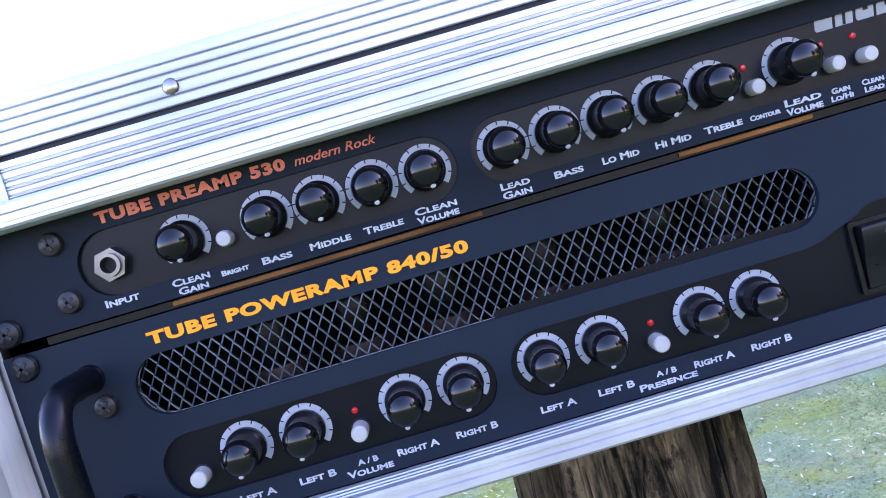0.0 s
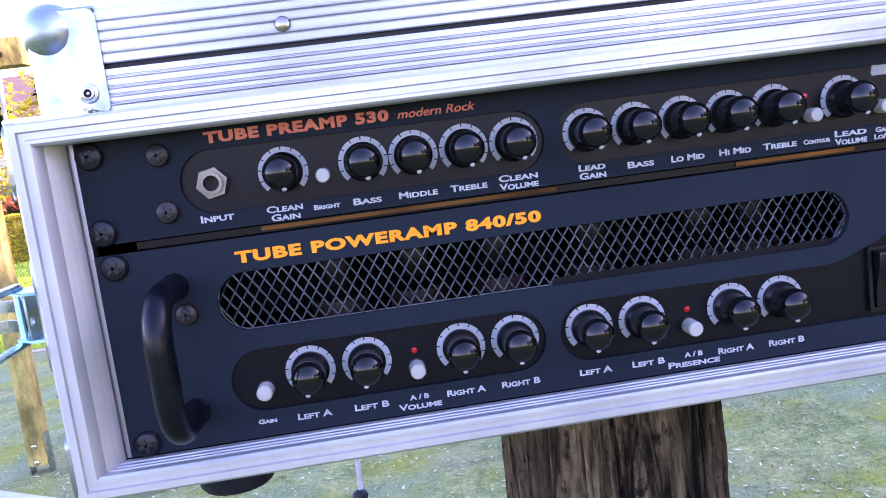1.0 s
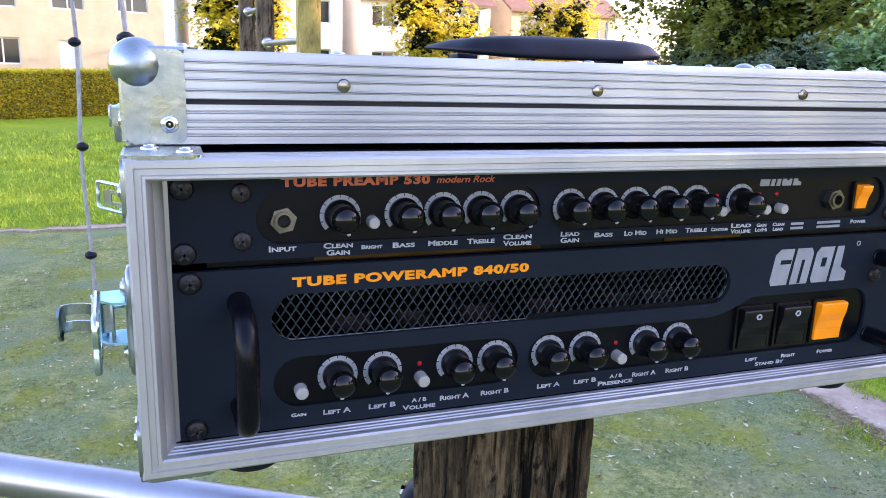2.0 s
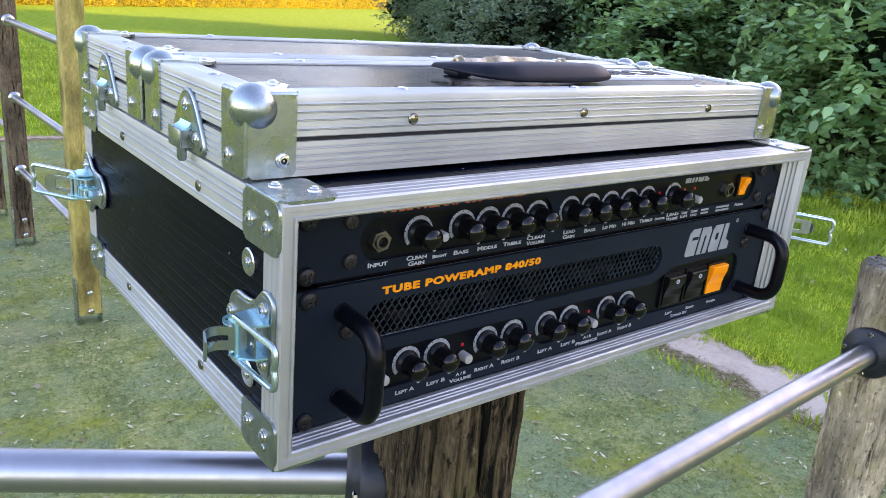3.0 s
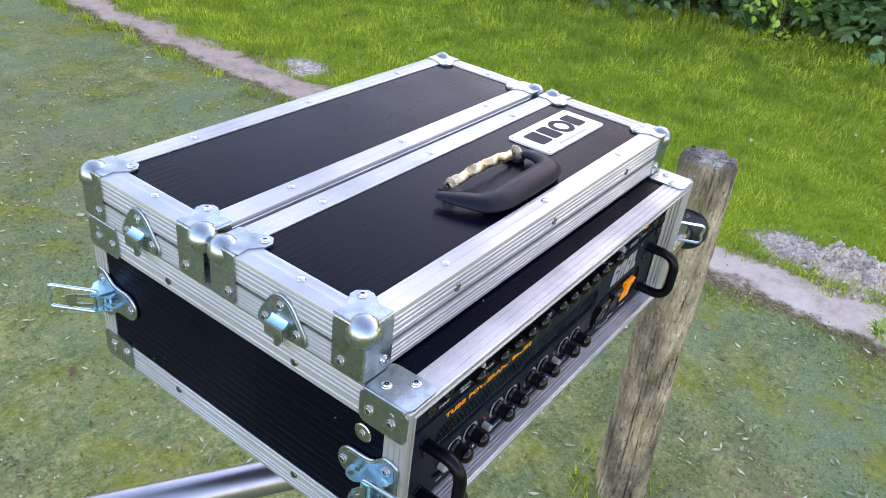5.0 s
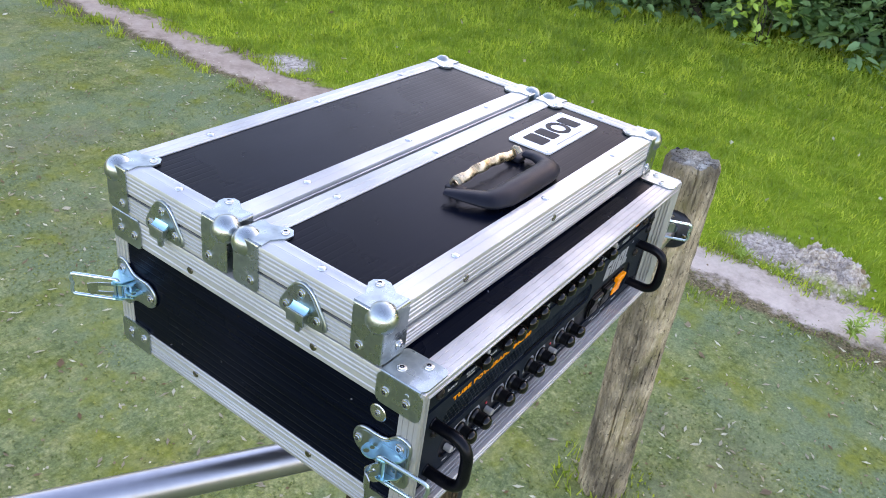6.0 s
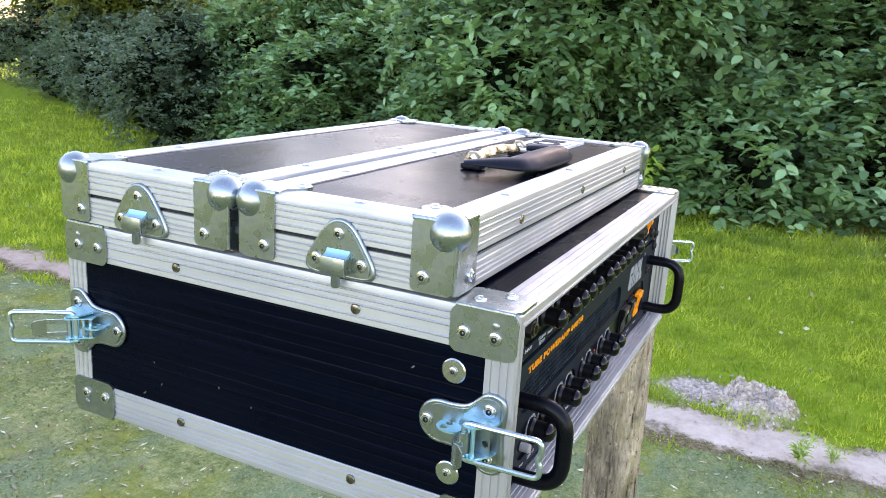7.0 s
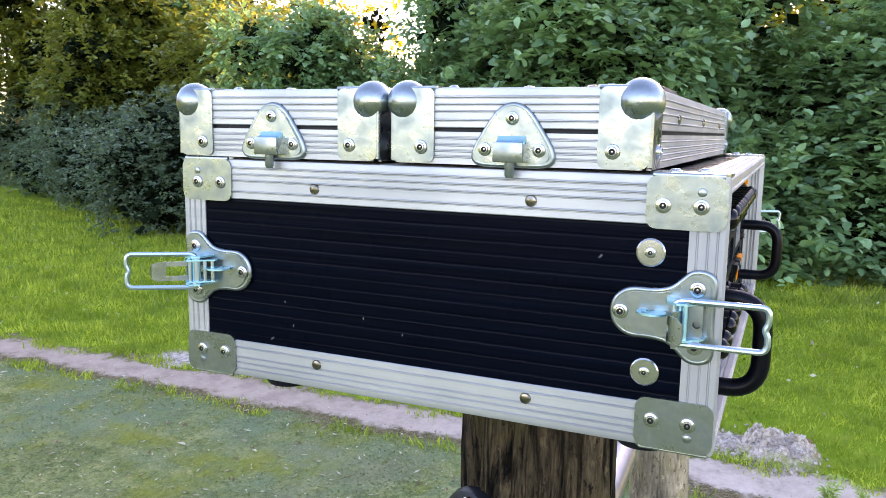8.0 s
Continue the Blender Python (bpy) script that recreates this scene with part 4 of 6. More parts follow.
carry = part("carrying_handle", swept_grip(bow), rubber, front_cover, "black rubber carrying handle")
carry.data.set_sharp_from_angle(angle=radians(60))
strap_line = [(0.2035 + 0.1050 * k / 24, 0.1120 - 0.0030 * k / 24 + 0.0008 * math.sin(k * 1.1), LID_Z1 + 0.0056 + 0.0040 * math.sin(math.pi * k / 24) + 0.0003 * math.sin(k * 0.9) + 0.0002 * math.sin(k * 3.1)) for k in range(25)]
part("strap", tube(strap_line, [0.0049 + 0.0003 * math.sin(k * 0.8) + 0.0002 * math.sin(k * 2.9) for k in range(25)], 14, flat=0.36), brass, carry, "crumpled brass-coloured strap")
for x in (0.2020, 0.3100):
    part("strap_loop", tube([(x, 0.1160, LID_Z1 - 0.001), (x, 0.1155, LID_Z1 + 0.0060), (x, 0.1125, LID_Z1 + 0.0115), (x, 0.1080, LID_Z1 + 0.0120), (x, 0.1040, LID_Z1 + 0.0085)], 0.0030, 10, flat=0.5), brass, carry)
    part("bracket", box(x - 0.007, x + 0.007, 0.100, 0.118, LID_Z1 - 0.001, LID_Z1 + 0.0040, 0.0015), rubber, carry)
# maker's plate with plain shapes
PX, PV = 0.4090, 0.1160
label_plate = part("maker_plate", plate(rounded(PX - 0.0605, PX + 0.0605, PV - 0.0262, PV + 0.0262, 0.004), [], "z", LID_Z1 - 0.0016, LID_Z1 + 0.0006), plate_white, front_cover, "white maker's plate with black shapes")
for u0, u1 in ((-0.047, -0.026), (-0.022, -0.004), (0.030, 0.048)):
    part("black_shape", plate(rounded(PX + u0, PX + u1, PV - 0.010, PV + 0.016, 0.003, 3), [], "z", LID_Z1 + 0.0004, LID_Z1 + 0.0010), seam_black, label_plate)
part("black_shape", plate(circle(PX + 0.0135, PV + 0.003, 0.0150), [circle(PX + 0.0135, PV + 0.003, 0.0088)], "z", LID_Z1 + 0.0004, LID_Z1 + 0.0010), seam_black, label_plate)
for u in (-0.0565, 0.0565):
    for v in (-0.0222, 0.0222):
        part("rivet", rivet_head((PX + u, PV + v, LID_Z1 + 0.0006), (0, 0, 1), 0.0018, 0.0009), rivet_steel, label_plate)
part("printed_line", plate(rounded(PX - 0.030, PX + 0.030, PV - 0.0205, PV - 0.0188, 0.0005, 2), [], "z", LID_Z1 + 0.0004, LID_Z1 + 0.0008), print_grey, label_plate)

# ---- the two rack devices ----
PY = 0.0030  # front of the panels


def cross_screw(parent, x, z, r=0.0056, mat=None, y=PY):
    s = part("screw", lathe((x, y, z), (0, -1, 0), [(r, 0), (r, 0.0011), (r * 0.86, 0.0023), (r * 0.5, 0.0031), (r * 0.25, 0.0033), (0, 0.0033)], 18), mat or screw_black, parent)
    bm = bmesh.new()
    a = radians(random.uniform(10, 80))
    # a black cross laid on the head paints the shade of its recess
    for k in (0, 1):
        own = box(-r * 0.55, r * 0.55, -0.0036, -0.0029, -r * 0.11, r * 0.11)
        own.transform(Matrix.Translation((x, y, z)) @ Matrix.Rotation(a + k * math.pi / 2, 4, "Y"))
        join(bm, own)
    part("cross_slot", bm, seam_black, s)


def dial(parent, x, z, y, r=0.0107, tilt=0):
    """A pale scale ring of separate ticks round a stepped knob with a glossy domed cap."""
    n, gap, pts = 10, 1.5, []
    for k in range(n):
        a0, a1 = -45 + 270 * k / n, -45 + 270 * (k + 1) / n
        if k:
            pts += [(r * 0.87, a0 - gap), (r * 0.87, a0 + gap)]
        pts += [(r, a0 + gap + (a1 - a0 - 2 * gap) * i / 3) for i in range(4)]
    pts += [(r * 0.76, 225 - 270 * i / 24) for i in range(25)]
    bm = plate([(x + q * math.cos(radians(a)), z + q * math.sin(radians(a))) for q, a in pts], [], "y", y - 0.0002, y + 0.0004)
    part("dial_scale", bm, print_grey, parent)
    knob = part("knob", lathe((x, y, z), (0, -1, 0), [(0.0082, 0), (0.0082, 0.0022), (0.0074, 0.0034), (0.0068, 0.0042), (0.0066, 0.0120), (0.0069, 0.0123)], 28), knob_black, parent, "black control knob with a white dot")
    part("cap", lathe((x, y, z), (0, -1, 0), [(0.0070, 0.0120), (0.0071, 0.0137), (0.0068, 0.0152), (0.0058, 0.0168), (0.0042, 0.0180), (0.0022, 0.0187), (0, 0.0189)], 28), knob_cap, knob)
    a = radians(-90 + tilt)
    part("dot", lathe((x + 0.0063 * math.cos(a), y - 0.0148, z + 0.0063 * math.sin(a)), (math.cos(a) * 0.7, -1, math.sin(a) * 0.7), [(0.0011, 0), (0.0010, 0.0010), (0, 0.0014)], 8), print_white, knob)


def push_button(parent, x, z, y, r=0.0034, h=0.0075):
    part("push_button", lathe((x, y, z), (0, -1, 0), [(r, 0), (r, h - 0.0008), (r * 0.85, h), (0, h + 0.0002)], 18), button_white, parent, "cream push button")
    part("button_collar", plate(circle(x, z, r + 0.0006, 18), [circle(x, z, r + 0.0001, 18)], "y", y - 0.0006, y + 0.0002), seam_black, parent)


def led(parent, x, z, y):
    part("indicator_lamp", lathe((x, y, z), (0, -1, 0), [(0.0014, 0), (0.0014, 0.0003), (0.0010, 0.0009), (0, 0.0011)], 12), led_red, parent, "lit red indicator lamp")


def jack(parent, x, z, y):
    hexa = [(x + 0.0066 * math.cos(radians(60 * k + 12)), z + 0.0066 * math.sin(radians(60 * k + 12))) for k in range(6)]
    j = part("jack_socket", plate(hexa, [circle(x, z, 0.0040, 20)], "y", y - 0.0045, y), nickel, parent, "nickel jack socket with a hexagon nut")
    part("thread", plate(circle(x, z, 0.0046, 20), [circle(x, z, 0.0032, 20)], "y", y - 0.0060, y - 0.001), nickel, j)
    # flat black disc that paints the shade down the socket's hole
    part("bore", plate(circle(x, z, 0.0040, 20), [], "y", y - 0.0012, y + 0.0002), seam_black, j)


def rocker(parent, x0, x1, z0, z1, y, mat, label, mark=None):
    """A rocker switch in its bezel; the upper half is tipped out."""
    bezel = part("rocker_switch", plate(rounded(x0, x1, z0, z1, 0.0012, 3), [rounded(x0 + 0.0018, x1 - 0.0018, z0 + 0.0018, z1 - 0.0018, 0.0006, 2)], "y", y - 0.0022, y), knob_black, parent, label)
    zc, h = (z0 + z1) / 2, (z1 - z0) / 2 - 0.002
    sec = [(y, zc - h), (y - 0.0030, zc - h), (y - 0.0031, zc - h * 0.4), (y - 0.0036, zc), (y - 0.0060, zc + h * 0.42), (y - 0.0068, zc + h * 0.92), (y - 0.0060, zc + h), (y, zc + h)]
    bm = prism(sec, "x", x0 + 0.0030, x1 - 0.0030)
    bmesh.ops.bevel(bm, geom=bm.edges[:], offset=0.0004, segments=1, affect="EDGES")
    r = part("rocker", bm, mat, bezel)
    if mark:
        m = plate(circle((x0 + x1) / 2, zc + h * 0.66, 0.0020, 14), [circle((x0 + x1) / 2, zc + h * 0.66, 0.0012, 14)], "y", y - 0.0071, y - 0.0050)
        part("mark", m, print_white, bezel)
    return bezel


def text(parent, s, x, z, size=0.0040, w=None, mat=None, bold=0.00010):
    words(s, size, (x, PY - 0.0002, z), mat or print_white, parent, "lettering", bold, w, True)


def bars(parent, x, z, w, n=1, pitch=0.0026, h=0.0016):
    for k in range(n):
        part("print_bar", plate(rounded(x - w / 2, x + w / 2, z - k * pitch, z - k * pitch + h, 0.0002, 1), [], "y", PY - 0.0003, PY + 0.0002), print_grey, parent)


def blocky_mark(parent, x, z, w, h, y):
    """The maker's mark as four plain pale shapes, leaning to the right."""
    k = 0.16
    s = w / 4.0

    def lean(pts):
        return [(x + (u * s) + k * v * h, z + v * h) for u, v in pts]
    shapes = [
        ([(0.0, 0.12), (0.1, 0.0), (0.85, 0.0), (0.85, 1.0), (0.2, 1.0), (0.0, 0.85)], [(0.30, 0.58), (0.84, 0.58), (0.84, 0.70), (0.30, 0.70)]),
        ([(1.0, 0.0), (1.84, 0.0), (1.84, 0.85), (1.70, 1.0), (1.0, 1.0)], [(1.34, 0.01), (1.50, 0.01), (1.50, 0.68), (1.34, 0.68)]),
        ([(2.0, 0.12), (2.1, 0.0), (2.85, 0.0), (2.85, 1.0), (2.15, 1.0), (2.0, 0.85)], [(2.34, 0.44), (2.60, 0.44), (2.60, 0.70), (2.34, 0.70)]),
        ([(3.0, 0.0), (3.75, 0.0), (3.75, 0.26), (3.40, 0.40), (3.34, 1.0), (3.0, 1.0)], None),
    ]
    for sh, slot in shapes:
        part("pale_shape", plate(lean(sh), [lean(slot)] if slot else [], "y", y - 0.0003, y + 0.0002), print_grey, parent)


# preamp: one unit high
pre = thing("tube_preamp", (0.2563, 0.10, 0.0842), "charcoal one-unit tube preamp with black knobs, mounted in the case", "preamp")
pz = 0.1050
cut_a, cut_b = stadium(0.0702, 0.1966, pz, 0.0131), stadium(0.2290, 0.4470, pz, 0.0131)
part("front_panel", plate(rounded(0.0180, 0.4946, 0.0846, 0.1268, 0.0008, 2), [cut_a, cut_b], "y", PY, PY + 0.0030), panel_dark, pre)
part("inlay", plate(stadium(0.0702, 0.1966, pz, 0.0136), [], "y", PY + 0.0020, PY + 0.0036), inlay_black, pre)
part("inlay", plate(stadium(0.2290, 0.4470, pz, 0.0136), [], "y", PY + 0.0020, PY + 0.0036), inlay_black, pre)
part("chassis", box(0.034, 0.479, PY + 0.0036, 0.20, 0.0850, 0.1262), alu_rim, pre, "bare metal chassis behind the panel")
IY = PY + 0.0020
jack(pre, 0.0702, 0.1042, IY)
for x, tilt in ((0.0990, 8), (0.1324, 10), (0.1536, 6), (0.1752, 8), (0.1968, 10), (0.2288, 12), (0.2500, 4), (0.2712, 8), (0.2922, 6), (0.3132, 8), (0.3456, 10)):
    dial(pre, x, pz, IY, 0.0104, tilt)
for x, z in ((0.1152, 0.1015), (0.3296, 0.0998), (0.3620, 0.0998), (0.3752, 0.0998)):
    push_button(pre, x, z, IY, 0.0031, 0.0065)
for x in (0.3280, 0.3597, 0.3731):
    led(pre, x, 0.1085, IY)
jack(pre, 0.4175, 0.1042, IY)
rocker(pre, 0.4335, 0.4480, 0.0955, 0.1150, IY, switch_orange, "lit orange rocker switch")
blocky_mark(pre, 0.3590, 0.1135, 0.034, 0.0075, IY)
words("TUBE PREAMP 530", 0.0060, (0.1075, PY - 0.0002, 0.1206), print_rust, pre, "lettering", 0.00030, 0.0760, spacing=1.12)
words("modern Rock", 0.0050, (0.1655, PY - 0.0002, 0.1206), print_rust, pre, "lettering", 0.00006, 0.0330, False, 0.3)
zt = 0.0868
text(pre, "Input", 0.0698, zt + 0.0016, w=0.0135)
for s, x, w in (("Clean|Gain", 0.0975, 0.0150), ("Bass", 0.1320, 0.0120), ("Middle", 0.1536, 0.0165), ("Treble", 0.1752, 0.0160), ("Clean|Volume", 0.1968, 0.0170), ("Lead|Gain", 0.2292, 0.0118), ("Bass", 0.2508, 0.0118), ("Lo Mid", 0.2720, 0.0150), ("Hi Mid", 0.2935, 0.0145), ("Treble", 0.3140, 0.0155), ("Lead|Volume", 0.3470, 0.0150)):
    rows_of = s.split("|")
    for i, line_text in enumerate(rows_of):
        text(pre, line_text, x, zt + (0.0020 if len(rows_of) == 2 and i == 0 else -0.0016 if i else 0.0006), 0.0038, w if line_text != "Gain" or w < 0.013 else w * 0.8)
text(pre, "Bright", 0.1150, zt + 0.0008, 0.0028, 0.0110)
text(pre, "Contour", 0.3312, zt + 0.0006, 0.0028, 0.0125)
text(pre, "Gain", 0.3625, zt + 0.0018, 0.0030, 0.0075)
text(pre, "Lo/Hi", 0.3625, zt - 0.0012, 0.0030, 0.0090)
text(pre, "Clean", 0.3757, zt + 0.0018, 0.0030, 0.0090)
text(pre, "Lead", 0.3757, zt - 0.0012, 0.0030, 0.0080)
bars(pre, 0.3905, zt + 0.0018, 0.0100, 2, 0.0028)
bars(pre, 0.4160, zt + 0.0018, 0.0190, 2, 0.0028)
text(pre, "Power", 0.4408, zt + 0.0010, 0.0034, 0.0130)
for x, z in ((0.0505, 0.1180), (0.0505, 0.0948), (0.4655, 0.1171), (0.4655, 0.0940)):
    cross_screw(pre, x, z, 0.0048, screw_bronze)
for x in (0.0238, 0.4889):
    for z in (0.0895, 0.1208):
        cross_screw(pre, x, z)

# power amp: two units high
amp = thing("tube_power_amp", (0.2563, 0.10, -0.0066), "charcoal two-unit tube power amp with grille, knobs and black handles", "power amp")
az = 0.0187
window = stadium(0.0762, 0.3318, 0.0534, 0.0125)
cut_c = stadium(0.0776, 0.1874, az, 0.0136)
cut_d = [(0.2212 + 0.0136 * math.cos(radians(a)), az + 0.0136 * math.sin(radians(a))) for a in range(90, 271, 15)]
cut_d += [(0.4465 + 0.0130 * math.cos(radians(a)), 0.0181 + 0.0130 * math.sin(radians(a))) for a in range(-90, 1, 15)]
cut_d += [(0.4465 + 0.0130 * math.cos(radians(a)), 0.0300 + 0.0130 * math.sin(radians(a))) for a in range(0, 91, 15)]
cut_d += [(0.3650 + 0.0110 * math.cos(radians(a)), 0.0323 + 0.0110 * math.sin(radians(a))) for a in range(90, 136, 15)]
cut_d += [(0.3400, 0.0335), (0.3330, 0.0323)]
part("front_panel", plate(rounded(0.0180, 0.4946, -0.0064, 0.0802, 0.0008, 2), [window, cut_c, cut_d], "y", PY, PY + 0.0030), panel_paint, amp)
part("inlay", plate(stadium(0.0776, 0.1874, az, 0.0141), [], "y", PY + 0.0020, PY + 0.0036), inlay_black, amp)
part("inlay", plate(rounded(0.2070, 0.4600, 0.0046, 0.0438, 0.002, 3), [], "y", PY + 0.0020, PY + 0.0029), inlay_black, amp)
part("chassis", plate(rounded(0.034, 0.479, -0.0060, 0.0796, 0.001, 2), [window], "y", PY + 0.0036, PY + 0.0050), alu_rim, amp, "bare metal chassis behind the panel")
# back, floor and roof sheets, black in place of the shade inside
part("cavity", box(0.050, 0.355, 0.072, 0.074, -0.004, 0.079), cavity, amp, "black sheet painting the shade behind the grille")
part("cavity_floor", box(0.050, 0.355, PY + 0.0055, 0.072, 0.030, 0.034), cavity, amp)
part("chassis_lid", box(0.034, 0.479, PY + 0.0060, 0.20, 0.0806, 0.0836), powder, amp, "black steel chassis lid")
# two added strips carry the painted copper reflection
part("lid_edge", box(0.086, 0.214, PY + 0.0052, PY + 0.0060, 0.0815, 0.0832), copper_reflection, amp, "strip painted as a copper reflection on the lid's edge")
part("lid_edge", box(0.296, 0.352, PY + 0.0052, PY + 0.0060, 0.0815, 0.0832), copper_reflection, amp)
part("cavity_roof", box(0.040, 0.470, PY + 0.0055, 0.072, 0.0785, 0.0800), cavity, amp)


def grille(parent, y):
    """Expanded metal: zigzag strands clipped to the window."""
    bm = bmesh.new()
    px, pzh, z_mid = 0.0052, 0.0040, 0.0534
    n_rows = 4
    x_a, x_b, r = 0.0762, 0.3318, 0.0129

    def inside(x, z):
        cx = min(max(x, x_a), x_b)
        return (x - cx) ** 2 + (z - z_mid) ** 2 < r * r
    cols = int((x_b - x_a + 2 * r) / (px / 2)) + 2
    t = 0.00050
    for row in range(-n_rows, n_rows):
        for c in range(cols):
            xa = x_a - r + c * px / 2
            for d in (1, -1):
                if (row + c) % 2 == (0 if d == 1 else 1):
                    za, zb = z_mid + row * pzh, z_mid + (row + 1) * pzh
                    if d == -1:
                        za, zb = zb, za
                    xb = xa + px / 2
                    if inside((xa + xb) / 2, (za + zb) / 2):
                        ya, yb = (y, y - 0.0009) if zb > za else (y - 0.0009, y)
                        v = [bm.verts.new(p) for p in ((xa, ya, za - t), (xb, yb, zb - t), (xb, yb, zb + t), (xa, ya, za + t), (xa, ya + 0.0012, za - t), (xb, yb + 0.0012, zb - t), (xb, yb + 0.0012, zb + t), (xa, ya + 0.0012, za + t))]
                        for f in ((0, 1, 2, 3), (7, 6, 5, 4), (0, 4, 5, 1), (3, 2, 6, 7)):
                            bm.faces.new([v[i] for i in f])
    me = bpy.data.meshes.new("grille")
    bm.to_mesh(me)
    bm.free()
    me.transform(Matrix.Translation(-ORIGIN[parent]))
    me.materials.append(grille_metal)
    ob = new("grille", me)
    ob.parent = parent
    return tagged(ob, "dark expanded-metal grille")


grille(amp, PY + 0.0032)
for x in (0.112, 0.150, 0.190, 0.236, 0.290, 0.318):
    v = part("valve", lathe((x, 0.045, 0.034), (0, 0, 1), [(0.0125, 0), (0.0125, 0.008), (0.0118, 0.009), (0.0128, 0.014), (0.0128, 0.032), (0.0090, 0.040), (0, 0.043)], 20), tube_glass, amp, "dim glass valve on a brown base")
    part("base", lathe((x, 0.045, 0.0335), (0, 0, 1), [(0.0135, 0), (0.0135, 0.0085), (0.0120, 0.009)], 20), tube_base, v)
push_button(amp, 0.0778, 0.0140, IY, 0.0034, 0.0075)
for x, tilt in ((0.0976, -8), (0.1220, -10), (0.1634, -6), (0.1876, -5), (0.2212, -8), (0.2455, -6), (0.2866, -6), (0.3102, -5)):
    dial(amp, x, az + 0.0008, IY, 0.0107, tilt)
for x in (0.1432, 0.2668):
    push_button(amp, x, 0.0136, IY, 0.0034, 0.0085)
    led(amp, x - 0.0003, 0.0212, IY)
words("TUBE POWERAMP 840/50", 0.0064, (0.1394, PY - 0.0002, 0.0701), print_orange, amp, "lettering", 0.00033, 0.1306, spacing=1.12)
tz = -0.0004
text(amp, "Gain", 0.0765, tz, 0.0026, 0.0078)
for s, x, w in (("Left A", 0.0968, 0.0148), ("Left B", 0.1215, 0.0150), ("Right A", 0.1632, 0.0172), ("Right B", 0.1877, 0.0172), ("Left A", 0.2218, 0.0148), ("Left B", 0.2460, 0.0150), ("Right A", 0.2870, 0.0168), ("Right B", 0.3110, 0.0168)):
    text(amp, s, x, tz - 0.0008, 0.0038, w)
for s, x, w in (("Volume", 0.1424, 0.0190), ("Presence", 0.2670, 0.0240)):
    text(amp, "A / B", x, tz + 0.0002, 0.0030, 0.0085)
    text(amp, s, x, tz - 0.0040, 0.0038, w)
for s, x, z, w in (("Left", 0.3680, tz + 0.0002, 0.0095), ("Right", 0.3980, tz, 0.0115), ("Stand By", 0.3830, tz - 0.0036, 0.0230), ("Power", 0.4290, tz, 0.0135)):
    text(amp, s, x, z, 0.0034, w)
rocker(amp, 0.3520, 0.3800, 0.0075, 0.0375, IY, knob_black, "black rocker switch with a white ring", True)
rocker(amp, 0.3830, 0.4110, 0.0075, 0.0375, IY, knob_black, "black rocker switch with a white ring", True)
rocker(amp, 0.4140, 0.4420, 0.0075, 0.0375, IY, switch_orange, "lit orange rocker switch")
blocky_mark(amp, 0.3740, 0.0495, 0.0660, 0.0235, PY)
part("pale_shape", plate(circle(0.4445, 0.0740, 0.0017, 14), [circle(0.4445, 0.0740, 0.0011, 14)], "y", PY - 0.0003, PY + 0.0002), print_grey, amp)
for x, sx in ((0.0480, 1), (0.4646, -1)):
    z0, z1, out = 0.0094, 0.0636, 0.0368
    line = bent([(x, PY, z0), (x, PY - out, z0), (x, PY - out, z1), (x, PY, z1)], 0.019, 8)
    h = part("rack_handle", tube(line, 0.0054, 16), powder, amp, "black powder-coated rack handle")
    for z in (z0, z1):
        part("foot", lathe((x, PY, z), (0, -1, 0), [(0.0058, 0), (0.0058, 0.0008), (0.0054, 0.0014)], 18), powder, h)
    cross_screw(amp, x + sx * 0.0030, 0.0516, 0.0048, screw_bronze)
for x in (0.0256, 0.4870):
    for z in (-0.0012, 0.0750):
        cross_screw(amp, x, z)

